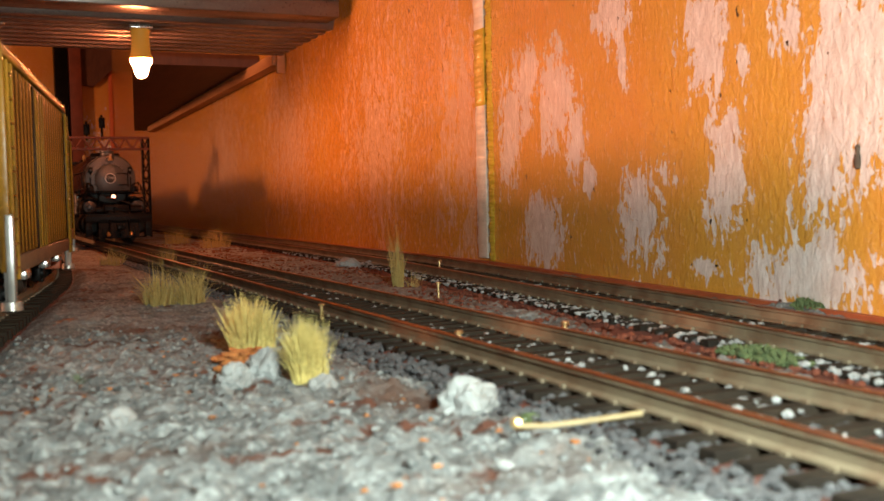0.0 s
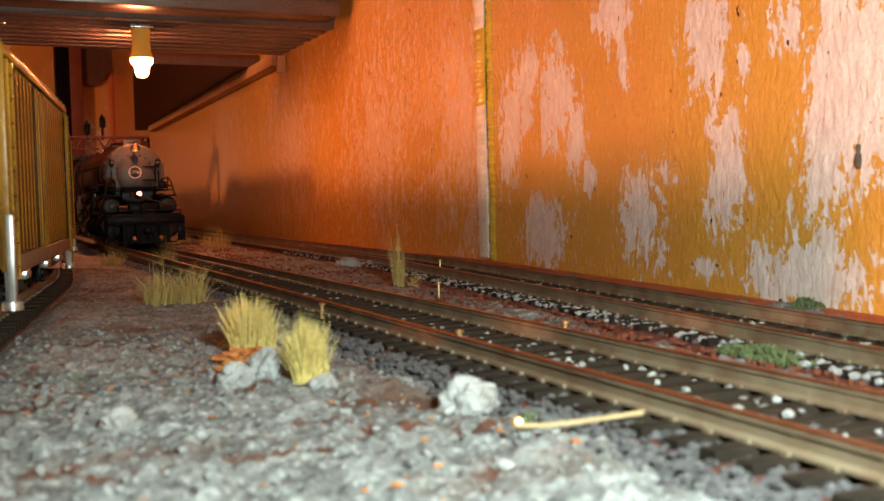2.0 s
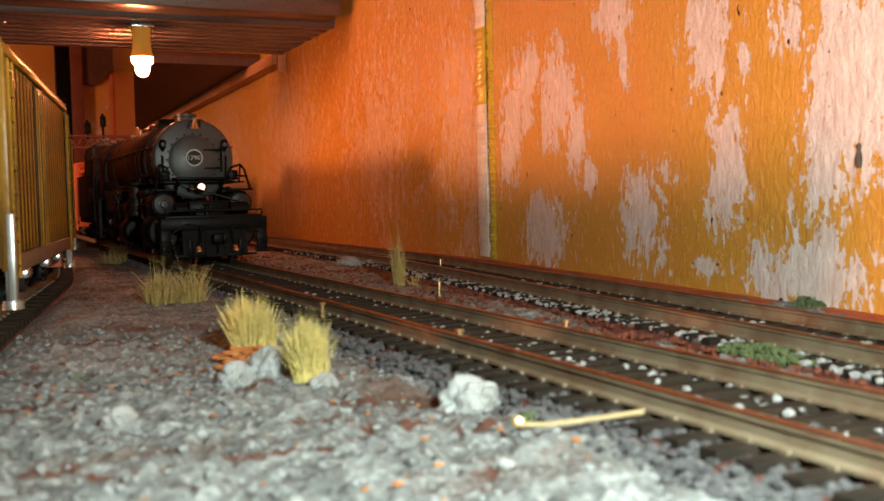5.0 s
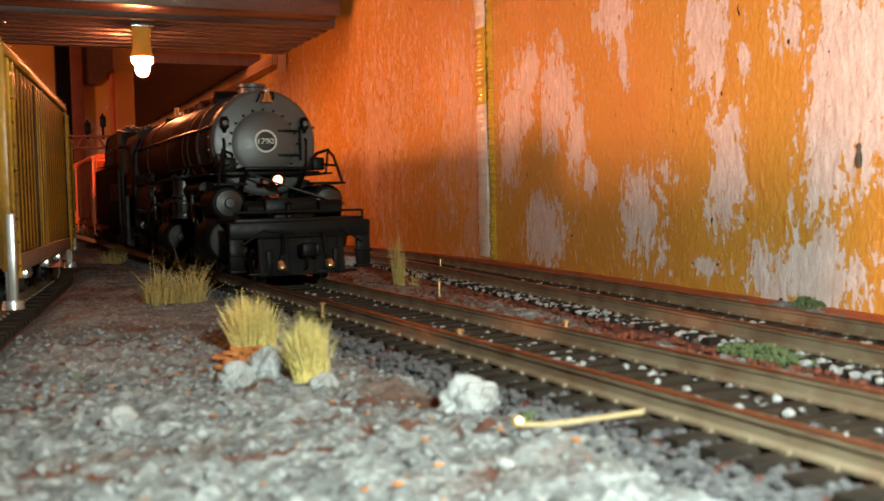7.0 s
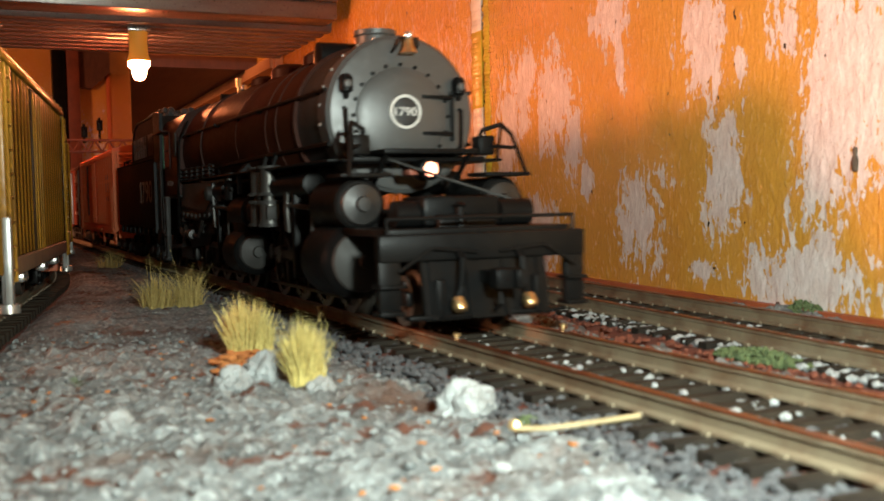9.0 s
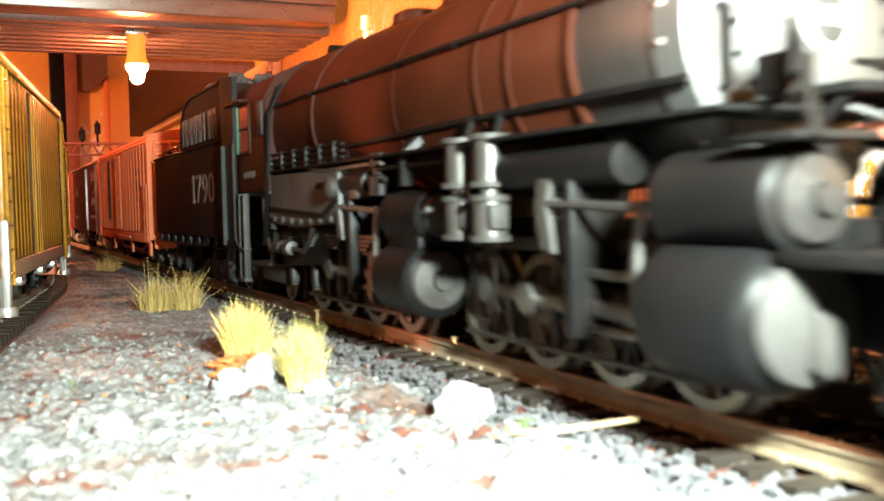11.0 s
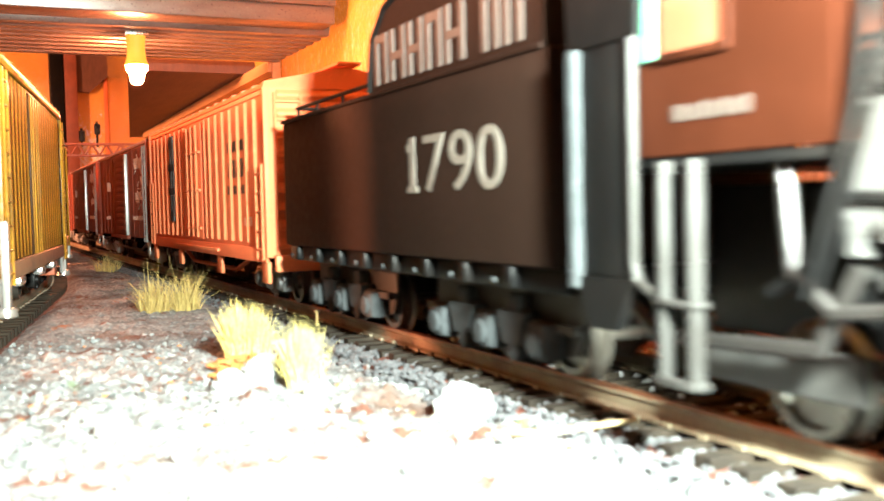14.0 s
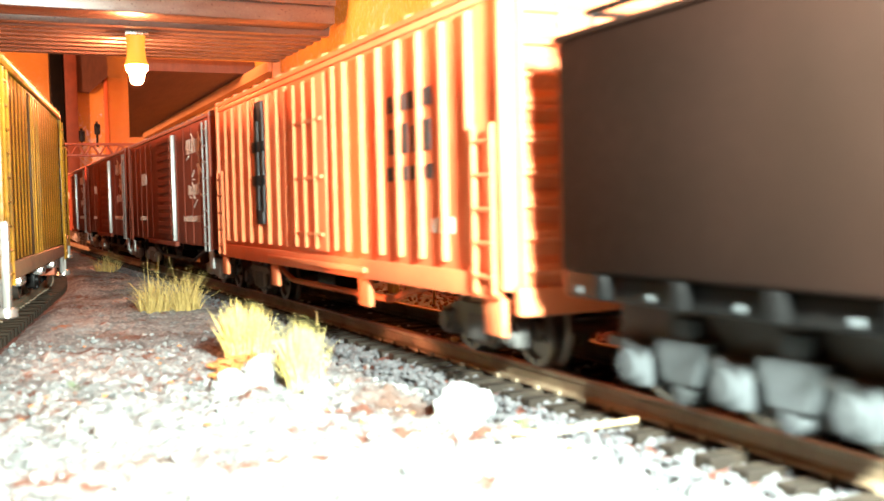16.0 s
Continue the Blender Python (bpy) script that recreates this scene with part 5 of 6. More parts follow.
        # high-pressure cylinders behind the first set of drivers
        cyl = part("rear_cylinder", Shape().lathe((sx * 13.8, 70, 9.8), back, [(-0.8, 0), (-0.6, 3.0), (0.0, 4.8), (0.6, 5.4), (12.6, 5.4), (13.2, 0)], 28), bk, e)
        part("cylinder_head", Shape().lathe((sx * 13.8, 69.8, 9.8), front, [(0, 4.2), (0.5, 3.9), (1.0, 1.4), (1.8, 1.2), (1.9, 0)], 22), gp, cyl)
        ch = part("valve_chest", Shape().lathe((sx * 13.6, 68.8, 19.0), back, [(0, 0), (0.3, 3.2), (0.9, 3.9), (14.6, 3.9), (15.2, 0)], 26), bk, e)
        part("chest_cover", Shape().lathe((sx * 13.6, 68.6, 19.0), front, [(0, 3.1), (0.5, 2.8), (0.9, 1.3), (1.7, 1.1), (1.8, 0)], 20), M["smoke"], ch)
        part("cylinder_saddle", Shape().box(min(sx * 7, sx * 16.6), max(sx * 7, sx * 16.6), 70.4, 82.4, 11.5, 18.4, 0.8), bk, e)
        # three thin pipes with clips along the firebox, and the bundle that drops before the cab
        for z in (28.9, 30.0, 31.1):
            part("firebox_pipe", Shape().pipe([(sx * 17.0, 100, z), (sx * 17.1, 146, z + 0.3)], 0.32), bk, e)
        for y in range(104, 146, 8):
            part("pipe_clip", Shape().box(sx * 17.0 - 0.5, sx * 17.0 + 0.5, y - 0.5, y + 0.5, 28.2, 31.8, 0.15), bk, e)
        for k in range(2):
            part("cab_pipe", Shape().pipe([(sx * 15.0, 141.5 + k * 1.4, 46.0), (sx * 17.6, 142.5 + k * 1.4, 40.0), (sx * 17.9, 144.0 + k * 1.5, 27.0), (sx * 17.2, 149.5 + k * 1.6, 14.0 - k)], 0.30), bk, e)
        # rivet heads on the firebox sheet, brake gear and equalisers between the drivers
        for y in range(108, 147, 6):
            part("sheet_stud", Shape().lathe((sx * 16.55, y, 17.9 + abs(y - 126) * 0.03), (sx, 0, 0), [(0, 0.7), (0.5, 0.6), (0.7, 0)], 8), gp, e)
        for y0 in (17.0, 90.0):
            for k in range(3):
                y = y0 + 7.6 + 15.2 * k
                part("brake_shoe", Shape().prism([(y - 1.6, 3.0), (y - 0.4, 3.4), (y + 0.4, 10.6), (y - 0.8, 11.0), (y - 1.9, 7.0)], "x", min(sx * 10.0, sx * 11.2), max(sx * 10.0, sx * 11.2)), gp, e)
                part("sand_nozzle", Shape().pipe([(sx * 11.4, y + 1.6, 17.0), (sx * 11.6, y + 2.0, 9.0), (sx * 10.2, y + 3.6, 3.0)], 0.4), M["smoke"], e)
            part("equaliser_beam", Shape().box(min(sx * 9.4, sx * 10.2), max(sx * 9.4, sx * 10.2), y0 - 4, y0 + 50, 14.6, 16.4, 0.3), gp, e)
            part("brake_rod", Shape().pipe([(sx * 11.6, y0 - 2, 3.2), (sx * 11.6, y0 + 48, 3.2)], 0.4), M["smoke"], e)
        # crosshead guides, main and side rods, valve gear
        for y, drv in ((14.6, 47.4), (83.6, 120.4)):
            part("crosshead_guide", Shape().box(sx * 13.6 - 0.6, sx * 13.6 + 0.6, y, y + 17, 12.4, 13.4, 0.15).box(sx * 13.6 - 0.6, sx * 13.6 + 0.6, y, y + 17, 6.6, 7.5, 0.15), M["rod"], e)
            part("guide_yoke", Shape().box(min(sx * 9, sx * 16.2), max(sx * 9, sx * 16.2), y + 16.2, y + 18.2, 6, 24.5, 0.4), bk, e)
            part("valve_link", Shape().prism([(y + 20, 15), (y + 22.5, 15.5), (y + 23.6, 20), (y + 22.5, 24.4), (y + 20, 25), (y + 21.4, 20)], "x", sx * 15.8 - 0.5, sx * 15.8 + 0.5), M["rod"], e)
            part("valve_rod", Shape().pipe([(sx * 15.8, y - 1, 19.6), (sx * 15.8, y + 22, 20.6)], 0.5), M["rod"], e)
            part("combination_lever", Shape().pipe([(sx * 16.0, y + 4, 20.5), (sx * 16.0, y + 5.5, 8.5)], 0.55), M["rod"], e)
        for y0 in (17.0, 90.0):
            s = Shape().box(-0.45, 0.45, -1.2, 46.8, -0.85, 0.85, 0.2)
            for k in range(4):
                s.rod((-0.7, k * 15.2, 0), (0.7, k * 15.2, 0), 1.7, 12)
            r = part("side_rod", s, M["rod"], e, "steel coupling rod")
            RODS.append((r, sx * 11.2, y0, 7.25, 3.5, 7.25))
            s = Shape().box(-0.4, 0.4, -14.5, 31.5, -0.8, 0.8, 0.2)
            s.rod((-0.8, 30.4, 0), (0.8, 30.4, 0), 1.8, 12).box(-0.9, 0.9, -16.5, -12.0, -2.4, 2.4, 0.4)
            r = part("main_rod", s, M["rod"], e, "steel main rod and crosshead")
            RODS.append((r, sx * 13.6, y0, 7.25, 3.5, 7.25))
        # springs, injector and piping low on the side
        for k in range(4):
            y = 97.5 + 15.2 * k
            s = Shape()
            for q in range(4):
                s.box(min(sx * 13.4, sx * 15.0), max(sx * 13.4, sx * 15.0), y - 5 + q * 1.1, y + 5 - q * 1.1, 15.2 - q * 0.7, 15.8 - q * 0.7, 0.1)
            part("leaf_spring", s, gp, e)
            part("brake_hanger", Shape().box(min(sx * 12.6, sx * 13.8), max(sx * 12.6, sx * 13.8), y - 0.7, y + 0.7, 4.6, 13.4, 0.3).box(min(sx * 12.4, sx * 14.0), max(sx * 12.4, sx * 14.0), y - 1.2, y + 1.2, 5.2, 8.6, 0.4), gp, e)
        part("injector", Shape().lathe((sx * 16.0, 134.0, 12.6), (0, 1, 0), [(0, 0), (0.2, 1.4), (3.0, 1.6), (3.4, 0.9), (6.4, 0.9), (6.8, 1.5), (9.0, 1.3), (9.4, 0)], 14), M["smoke"], e, "dark grey cast injector")
        part("feed_pipe", Shape().pipe([(sx * 16.0, 143.2, 12.6), (sx * 16.2, 149.0, 12.0), (sx * 16.2, 153.0, 15.0), (sx * 16.2, 154.0, 23.6)], 0.6), M["smoke"], e)
        part("feed_pipe", Shape().pipe([(sx * 16.0, 134.2, 12.6), (sx * 16.2, 126.0, 12.2), (sx * 16.2, 122.0, 14.6), (sx * 16.2, 120.0, 17.0)], 0.5), M["smoke"], e)
        # firebox side, ash pan and trailing frame
        part("firebox_panel", Shape().prism([(104, 27.0), (146, 27.4), (149.5, 18.4), (144, 17.4), (128, 16.8), (112, 17.6), (104, 21.0)], "x", min(sx * 14.6, sx * 16.6), max(sx * 14.6, sx * 16.6)), M["greyparts"], e, "weathered grey firebox side sheet")
        part("firebox_seam", Shape().pipe([(sx * 16.7, 104.6, 22.0), (sx * 16.7, 112, 19.0), (sx * 16.7, 147, 20.6)], 0.45), M["black"], e)
        part("ash_pan", Shape().prism([(112, 16.6), (150, 16.6), (146, 8.5), (120, 10)], "x", min(sx * 10.5, sx * 14.4), max(sx * 10.5, sx * 14.4)), bk, e)
        part("feed_pump", Shape().lathe((sx * 15.2, 88, 22.0), (0, 0, 1), [(0, 0), (0.2, 1.9), (3.2, 1.9), (3.5, 1.2), (4.4, 1.2), (4.7, 1.7), (6.8, 1.7), (7.0, 0)], 14), bk, e)
        part("lubricator", Shape().box(min(sx * 13.8, sx * 16.4), max(sx * 13.8, sx * 16.4), 95.5, 100, 21.8, 25.0, 0.5), gp, e)
        part("steam_feed", Shape().pipe([(sx * 12.4, 76, 31), (sx * 15.4, 77, 28), (sx * 15.4, 77, 23.4)], 1.1), bk, e)
        part("reach_rod", Shape().pipe([(sx * 16.4, 84, 27.2), (sx * 16.4, 112, 27.0), (sx * 16.6, 146, 30.5)], 0.4), M["rod"], e)
        part("brake_hanger", Shape().pipe([(sx * 10.6, 97.6, 12), (sx * 10.6, 98.2, 4)], 0.6), gp, e)
        part("brake_hanger", Shape().pipe([(sx * 10.6, 112.8, 12), (sx * 10.6, 113.4, 4)], 0.6), gp, e)
        part("brake_hanger", Shape().pipe([(sx * 10.6, 128, 12), (sx * 10.6, 128.6, 4)], 0.6), gp, e)
        part("blowdown_valve", Shape().lathe((sx * 16.2, 106, 24.0), (sx, 0, 0), [(0, 1.9), (1.6, 1.9), (2.0, 1.2), (2.2, 0)], 14), gp, e)
        part("injector", Shape().lathe((sx * 15.6, 147, 16.0), (0, 0, 1), [(0, 0), (0.3, 1.3), (3.0, 1.3), (3.4, 0.9), (6.0, 0.9), (6.4, 0)], 12), gp, e)
        part("injector_pipe", Shape().pipe([(sx * 15.6, 147, 15.5), (sx * 15.6, 151, 9.0), (sx * 15.6, 171, 8.0), (sx * 14, 178, 11.0)], 0.7), M["smoke"], e)
        part("injector_pipe", Shape().pipe([(sx * 16.2, 146, 27.0), (sx * 16.2, 150, 16.0), (sx * 15.8, 156, 13.0)], 0.6), bk, e)
        part("sand_pipe", Shape().pipe([(sx * 9.5, 58, cz + 9), (sx * 13.4, 60, cz - 2), (sx * 14.4, 62, 26), (sx * 9.5, 64, 5)], 0.35), bk, e)
        part("sand_pipe", Shape().pipe([(sx * 9.5, 106, cz + 10), (sx * 14.0, 107, cz - 2), (sx * 14.6, 104, 26)], 0.35), bk, e)
    # two compressors hang on the side
    for y in (49.5, 57.5):
        p = part("air_compressor", Shape().lathe((-16.0, y, 16.2), (0, 0, 1), [(0, 0), (0.1, 2.1), (5.2, 2.1), (5.4, 1.2), (6.6, 1.2), (6.8, 1.9), (12.6, 1.9), (12.8, 0)], 18), M["rod"], e, "grey two-cylinder air compressor")
        for z in (16.0, 20.9, 22.6, 28.3):
            part("flange", Shape().lathe((-16.0, y, z), (0, 0, 1), [(0, 1.8), (0, 2.6), (0.7, 2.6), (0.7, 1.8)], 18), M["darkgrey"], p)
        part("valve_block", Shape().box(-17.4, -15.0, y - 3.0, y - 1.8, 17.5, 20.5, 0.3), M["darkgrey"], p)
        part("steam_pipe", Shape().pipe([(-15, y, 29), (-14.2, y, 31.5), (-12, y + 2, 33)], 0.5), bk, e)
    # frames, pilot deck, beam and steps
    part("front_frame", Shape().box(-5.2, 5.2, -14, 68, 7.5, 18.5, 0.5), bk, e)
    part("rear_frame", Shape().box(-5.2, 5.2, 68, 176, 7.5, 22, 0.5), bk, e)
    part("pilot_deck", Shape().box(-16.5, 16.5, -18.6, 1.0, 15.2, 16.4, 0.2), bk, e)
    part("pilot_beam", Shape().box(-18.2, 18.2, -20.6, -18.0, 11.4, 15.6, 0.4), bk, e, "black end beam")
    part("deck_box", Shape().box(-7, 7, -12, -2, 16.4, 21.5, 0.8), bk, e)
    part("pilot_apron", Shape().prism([(-19.4, 11.6), (-21.2, 2.2), (-20.0, 2.2), (-18.2, 11.6)], "x", -11.0, 11.0), bk, e, "black sheet pilot under the beam")
    for x in (-9.5, -3.2, 3.2, 9.5):
        part("apron_rib", Shape().prism([(-19.9, 11.4), (-21.8, 2.4), (-21.2, 2.2), (-19.4, 11.4)], "x", x - 0.35, x + 0.35), bk, e)
    part("deck_valve", Shape().lathe((-1.2, -13.4, 16.4), (0, 0, 1), [(0, 1.3), (1.6, 1.2), (1.8, 0.7), (3.2, 0.7), (3.6, 1.1), (4.2, 0)], 12), bk, e)
    part("deck_tank", Shape().lathe((-11.5, -9, 18.6), (1, 0, 0), [(0, 0), (0.3, 2.2), (4.4, 2.2), (4.7, 0)], 16), bk, e)
    part("deck_tank", Shape().lathe((7.6, -9, 18.6), (1, 0, 0), [(0, 0), (0.3, 2.2), (6.4, 2.2), (6.7, 0)], 16), bk, e)
    part("cross_brace", Shape().pipe([(-7, 2.0, 28.0), (1, -3, 24.6), (16.4, -6, 19.6)], 0.26), gp, e)
    part("front_grab_rail", Shape().pipe([(-16.5, -19.4, 15.5), (-16.5, -19.4, 18.0), (16.5, -19.4, 18.0), (16.5, -19.4, 15.5)], 0.3), bk, e)
    for sx in (-1, 1):
        x = sx * 16.4
        part("corner_step", Shape().box(x - 1.8, x + 1.8, -20.2, -18.6, 3.6, 11.6, 0.3).box(x - 2.0, x + 2.0, -21.2, -17.4, 3.2, 4.0, 0.2).box(x - 2.0, x + 2.0, -21.2, -17.4, 7.4, 8.0, 0.2), bk, e)
        part("hose", Shape().pipe([(sx * 5.2, -20.6, 13), (sx * 5.2, -22.4, 11.5), (sx * 5.6, -22.6, 7.4), (sx * 6.2, -22.4, 5.6)], 0.55), bk, e)
        part("uncoupling_lever", Shape().pipe([(sx * 2.0, -21.2, 12.6), (sx * 10.0, -21.4, 13.4), (sx * 15.5, -21.4, 10.0)], 0.28), bk, e)
        part("pilot_strut", Shape().box(sx * 8.6 - 0.8, sx * 8.6 + 0.8, -21.9, -20.6, 2.6, 8.6, 0.3), bk, e)
    for sx in (-1, 1):
        part("footboard", Shape().box(min(sx * 3.6, sx * 14.0), max(sx * 3.6, sx * 14.0), -21.6, -19.2, 2.4, 3.1, 0.2), bk, e)
        part("hose_end", Shape().lathe((sx * 6.2, -22.4, 5.8), (0, -0.5, -1), [(0, 0), (0.2, 0.9), (1.6, 1.2), (2.2, 1.0), (2.4, 0)], 12), M["brass"], e)
    coupler(e, -19.5, -1, material="black")
    # cab
    cab = part("cab", Shape().prism([(-17.6, 24.5), (-17.6, 43.4), (-14.5, 48.6), (-8, 51.6), (0, 52.4), (8, 51.6), (14.5, 48.6), (17.6, 43.4), (17.6, 24.5), (16.6, 24.5), (16.6, 43.0), (0, 51.2), (-16.6, 43.0), (-16.6, 24.5)], "y", 147.5, 181), jk, e, "black cab shell")
    part("cab_front", Shape().prism([(-17.4, 24.5), (-17.4, 43.4), (-8, 51.4), (8, 51.4), (17.4, 43.4), (17.4, 24.5)], "y", 146.4, 147.4), jk, e)
    part("cab_floor", Shape().box(-17.4, 17.4, 146.4, 181, 23.4, 24.4, 0.2), bk, e)
    part("backhead", Shape().box(-12, 12, 149, 156, 24.5, 46, 1.0), bk, e)
    for sx in (-1, 1):
        x = sx * 17.75
        w = part("cab_window", Shape().box(x - 0.12, x + 0.12, 159.0, 167.0, 33.4, 43.0), M["cabglass"], cab, "pale lit cab window")
        part("window_frame", Shape().box(x - 0.3, x + 0.3, 158.2, 159.0, 32.6, 43.6, 0.1).box(x - 0.3, x + 0.3, 167.0, 167.6, 32.6, 43.6, 0.1).box(x - 0.3, x + 0.3, 159, 167, 43.0, 43.7, 0.1).box(x - 0.3, x + 0.3, 159, 167, 38.0, 38.5, 0.1).box(x - 0.3, x + 0.3, 159, 167, 32.6, 33.4, 0.1), jk, w)
        part("window_edge", Shape().box(x - 0.35, x + 0.35, 167.7, 170.6, 33.0, 43.4, 0.1), M["green"], cab, "green wind deflector")
        part("cab_shade", Shape().box(min(x, x + sx * 2.5), max(x, x + sx * 2.5), 158.5, 174.5, 43.8, 44.4, 0.2), jk, cab)
        part("cab_steps", Shape().box(x - 1.4, x + 0.4, 161.4, 167, 4.4, 5.2, 0.15).box(x - 1.2, x + 0.2, 161.8, 162.6, 4.6, 24, 0.15).box(x - 1.2, x + 0.2, 165.8, 166.6, 4.6, 24, 0.15).box(x - 1.4, x + 0.4, 161.4, 167, 11.4, 12.0, 0.15), M["darkgrey"], e)
    part("number_panel", Shape().box(-17.9, -17.55, 148.2, 152.6, 36.0, 43.2, 0.1), gp, cab, "grey panel at the front of the cab")
    bars("cab_class_marking", cab, M["letter_dull"], -17.62, 156, 166, 27.4, 28.8, 8, 3)
    # wheels
    for k in range(4):
        driver_wheels(e, 17.0 + 15.2 * k, 7.25)
        driver_wheels(e, 90.0 + 15.2 * k, 7.25)
    wheelset(e, 0, -8.5, 4.3, 4.3, "pilot_wheelset")
    wheelset(e, 0, 158.0, 4.8, 4.8, "trailing_wheelset")
    part("pilot_truck", Shape().box(-10.6, -9.4, -12.5, -4, 3.6, 6.0, 0.4).box(9.4, 10.6, -12.5, -4, 3.6, 6.0, 0.4).box(-10, 10, -10, -7, 6.4, 7.6, 0.3), bk, e)
    for x in (-13.4, 12.0):
        part("trailing_frame", Shape().box(x, x + 1.4, 149, 168, 4.4, 8.4, 0.6), gp, e)
    TRAIN.append((e, 0.0))
    return e


def build_yellow_car():
    L, half, sill, eave, peak = 113.5, 17.6, 10.6, 47.0, 51.0
    m = pose(track3_x(183.5) * 0.001 + 0.0006, 0.1835, 0, 0, 0, -9.1)
    c = thing("yellow_boxcar", m, "old yellow ribbed boxcar with silver ends, parked on the siding", "freight car")
    yl, sv = M["yellow"], M["silver"]
    # body and door darker than the ribs: shade between ribs put into the paint
    part("body", Shape().box(-half, half, 0.9, L - 0.9, sill, eave, 0.3), M["yellow_grime_shade"], c)
    build_roof(c, 0, L, half, eave, peak, yl)
    part("roof_walk", Shape().box(-2.6, 2.6, -2, L + 2, peak + 0.7, peak + 1.4, 0.15), yl, c)
    car_end(c, 0.9, -1, half, sill, eave, peak, yl, 9)
    car_end(c, L - 0.9, 1, half, sill, eave, peak, yl, 9)
    rme = Shape().prism([(0.0, -0.8), (0.0, 0.8), (0.14, 0.5), (0.14, -0.5)], "z", 0, eave - sill - 3.0).data("side_rib", yl, False)
    for k in range(21):
        y = 6.5 + k * (L - 11) / 20
        if 44 < y < 60:
            continue
        o = part("side_rib", rme, None, c)
        o.matrix_basis = at_mm(half, y, sill + 2.0)
    d = part("sliding_door", Shape().box(half + 0.02, half + 0.4, 44, 61, sill + 1.2, eave - 1.6, 0.15), M["yellow_grime_shade"], c)
    for y in (46, 50, 55, 59):
        part("door_rib", Shape().box(half + 0.35, half + 0.65, y - 0.6, y + 0.6, sill + 1.6, eave - 2.0, 0.15), yl, d)
    part("top_rail", Shape().box(half + 0.02, half + 0.9, 0.5, L - 0.5, eave - 1.2, eave - 0.1, 0.2), yl, c)
    part("side_sill", Shape().box(half + 0.02, half + 1.0, 0.5, L - 0.5, sill - 1.2, sill + 1.8, 0.2), M["sill"], c, "grimy brown side sill")
    ladder(c, half + 1.1, 1.2, sill - 2, eave - 2, 5.0, 9, yl)
    part("corner_plate", Shape().box(half + 0.05, half + 1.3, -0.6, 2.4, sill - 6, sill + 9, 0.3), sv, c, "bare silver corner plate")
    part("corner_shoe", Shape().lathe((half + 0.4, 1.0, sill - 5.2), (0, 0, -1), [(0, 0), (0.2, 1.7), (1.6, 1.9), (2.2, 0)], 12), sv, c)
    ladder(c, half + 1.1, L - 6.4, sill - 2, eave - 2, 5.0, 9, yl)
    ladder(c, half - 7.4, -1.6, sill - 2, eave, 5.4, 9, sv, "x")
    for y in (2.5, L - 3):
        part("stirrup_step", Shape().pipe([(half, y - 2.2, sill - 0.5), (half, y - 2.0, sill - 5.4), (half, y + 2.0, sill - 5.4), (half, y + 2.2, sill - 0.5)], 0.45), sv, c)
    for y in (24, 60, 86):
        part("sill_bracket", Shape().box(half - 1.5, half + 0.6, y - 3.4, y + 3.4, sill - 3.2, sill - 1.3, 0.5), M["bright"], c)
    part("bolster", Shape().box(half - 4.5, half - 0.6, 96, 101, sill - 5.6, sill - 0.3, 0.3), M["plinth"], c)
    underframe(c, L, sill, "silver")
    freight_truck(c, 16, material="black"), freight_truck(c, L - 17, material="black")
    coupler(c, 1, -1), coupler(c, L - 1, 1)
    # coupled neighbours of the parked string, before and behind: unseen, added to block the room lamp
    copy_thing(c, pose(track3_x(54) * 0.001 - 0.001, 0.054, 0, 0, 0, -9.1))
    copy_thing(c, pose(0.0040, 0.2972, 0, 0, 0, -5.2))
    copy_thing(c, pose(0.0145, 0.4115, 0, 0, 0, -1.5))
    copy_thing(c, pose(0.0178, 0.5260, 0, 0, 0, 0))


M["platewhite"] = worn("plate_white", (0.48, 0.47, 0.44), (0.36, 0.34, 0.30), 0.6, 0, 1200, 300, (0.5, 0.8), 0.05)
M["castgrey"] = worn("cast_grey", (0.036, 0.040, 0.042), (0.020, 0.022, 0.022), 0.85, 0, 800, 120, (0.4, 0.7), 0.3, gloss=0.08)
M["tender"] = worn("tender_black", (0.0098, 0.0050, 0.0033), (0.0130, 0.0064, 0.0044), 0.62, 0, 700, 50, (0.4, 0.72), 0.08, gloss=0.06)
# grimy yellow, darkened further to paint in the shade between the ribs
M["yellow_grime_shade"] = worn("yellow_car_grime_shade", (0.034, 0.014, 0.004), (0.014, 0.006, 0.003), 0.45, 0, 600, 110, (0.38, 0.68), 0.3, (1, 1, 0.35), gloss=0.1)
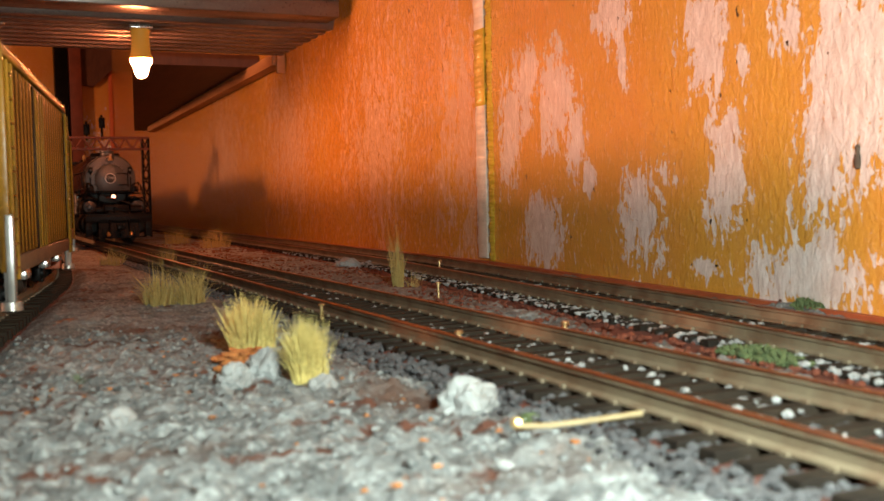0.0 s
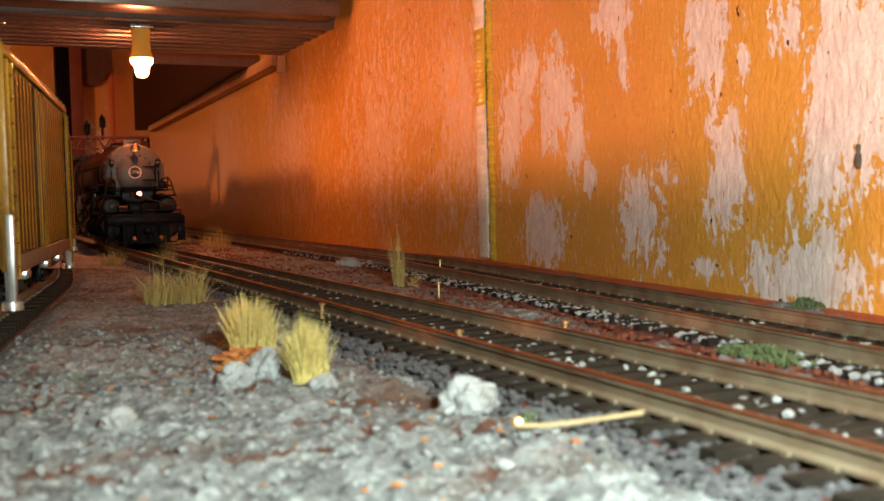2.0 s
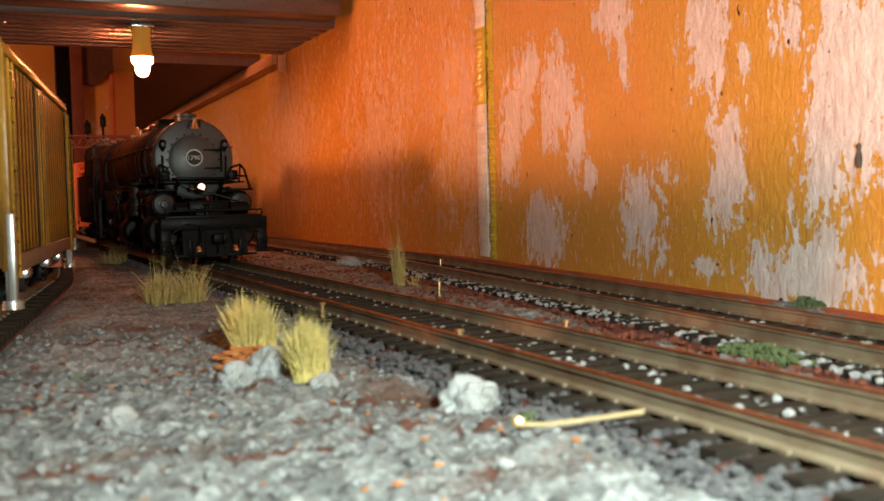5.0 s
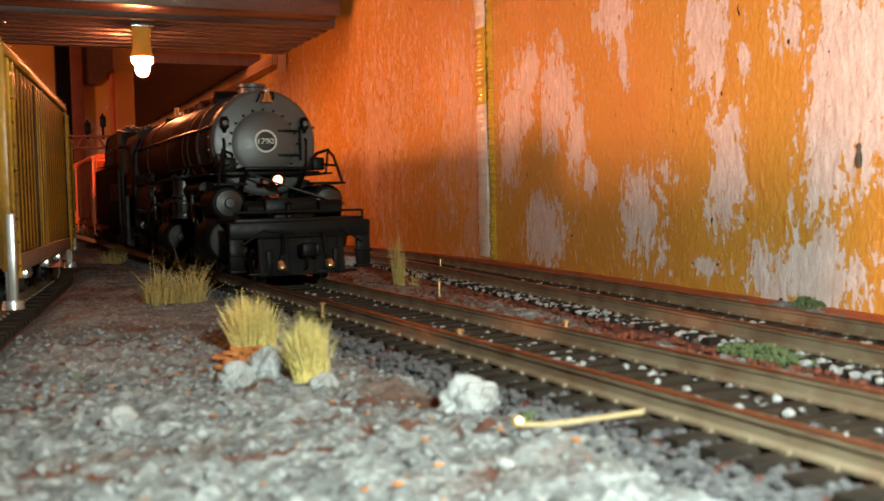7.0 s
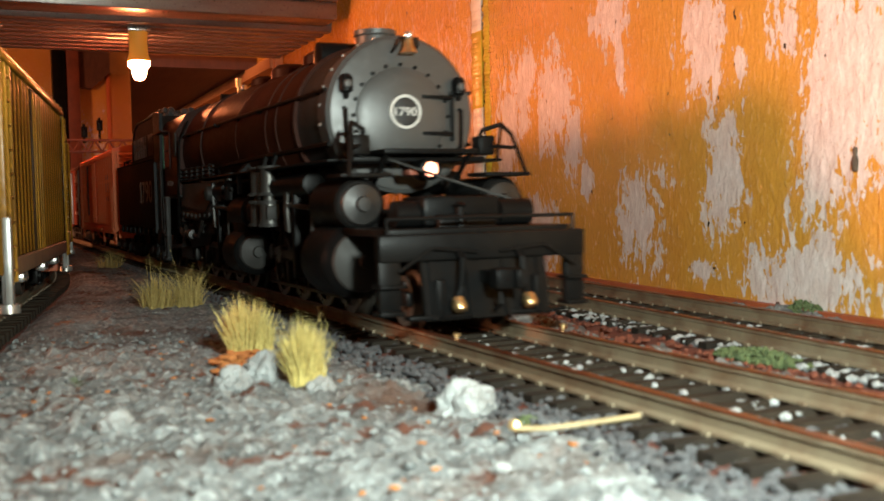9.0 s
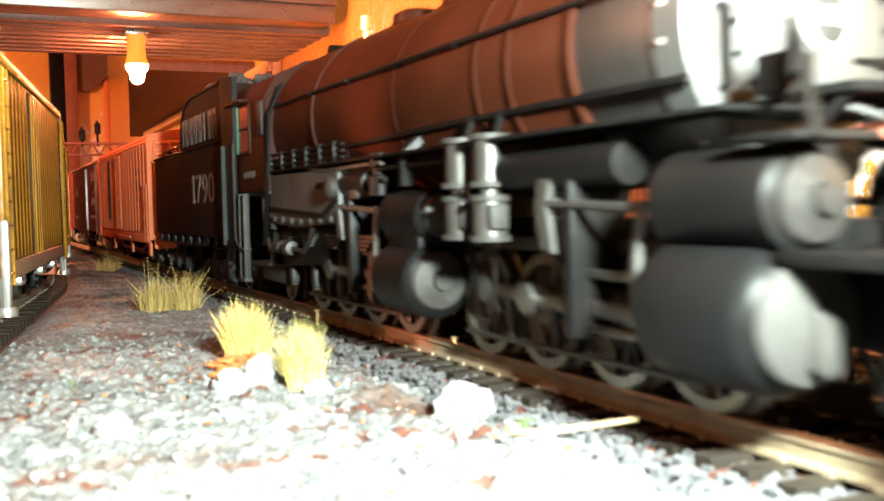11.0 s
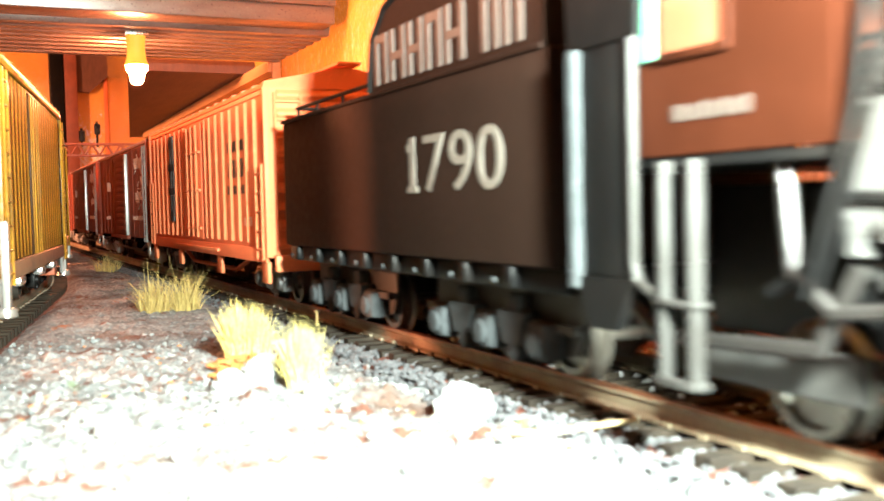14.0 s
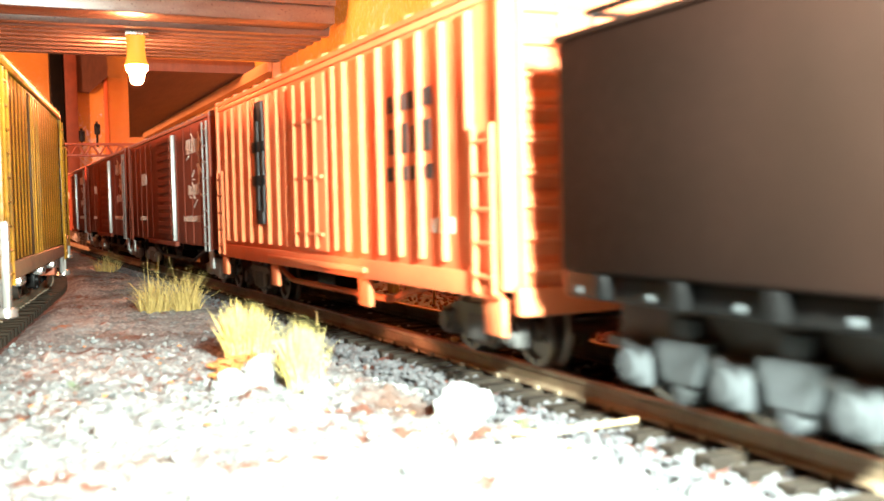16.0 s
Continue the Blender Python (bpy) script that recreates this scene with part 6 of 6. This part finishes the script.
M["darkgrey"] = worn("dark_weathered_grey", (0.032, 0.031, 0.029), (0.018, 0.016, 0.014), 0.55, 0.1, 700, 90, (0.4, 0.7), 0.15, gloss=0.2)
M["smoke"] = worn("smokebox_barrel", (0.018, 0.016, 0.0145), (0.010, 0.009, 0.008), 0.42, 0.3, 800, 60, (0.45, 0.75), 0.08)
M["driver"] = worn("driver_black", (0.058, 0.052, 0.046), (0.11, 0.095, 0.078), 0.5, 0.2, 800, 90, (0.5, 0.75), 0.05)
M["letter_dull"] = worn("letter_dull", (0.048, 0.034, 0.027), (0.033, 0.023, 0.018), 0.6, 0, 1200, 300, (0.5, 0.8), 0.05)
M["cabglass"] = worn("cab_window_pale", (0.22, 0.06, 0.03), (0.27, 0.085, 0.045), 0.4, 0, 300, 200, (0.4, 0.7), 0.02, gloss=0.1)
M["sill"] = worn("sill_grime", (0.13, 0.07, 0.035), (0.07, 0.04, 0.025), 0.6, 0, 700, 100, (0.4, 0.7), 0.3)

build_locomotive()
build_tender(187.0)
build_reefer(299.0)
build_boxcar(456.0, "oxide brown boxcar with pale ladder and door post, in the train", seed=3)
build_boxcar(612.0, "oxide brown boxcar behind another in the train", seed=11)
build_boxcar(768.0, "dark brown boxcar at the tail of the train", seed=23)
rolling_in_train = len(ROLLING)
build_yellow_car()
del ROLLING[rolling_in_train:]   # the parked car's wheels stand still


def motions():
    """The train runs at a steady pace; its wheels and rods turn with it."""
    for ob, dist in TRAIN:
        walk(ob, [(t, pose(TRACK_X, LAMP_Y + dist * 0.001 - SPEED * t, 0)) for t in (0.0, 4.0, 8.0, 12.0, 16.0)])
    times = [0.2 * k for k in range(81)]
    for ob, x, y, z, r in ROLLING:
        w = math.degrees(SPEED / (r * 0.001))
        walk(ob, [(t, at_mm(x, y, z) @ pose(0, 0, 0, w * t)) for t in (times if w < 420 else [0.1 * k for k in range(161)])])
    for ob, x, y, z, crank, r in RODS:
        w = SPEED / (r * 0.001)
        walk(ob, [(t, at_mm(x, y + crank * math.cos(w * t), z + crank * math.sin(w * t))) for t in [0.1 * k for k in range(161)]])


motions()
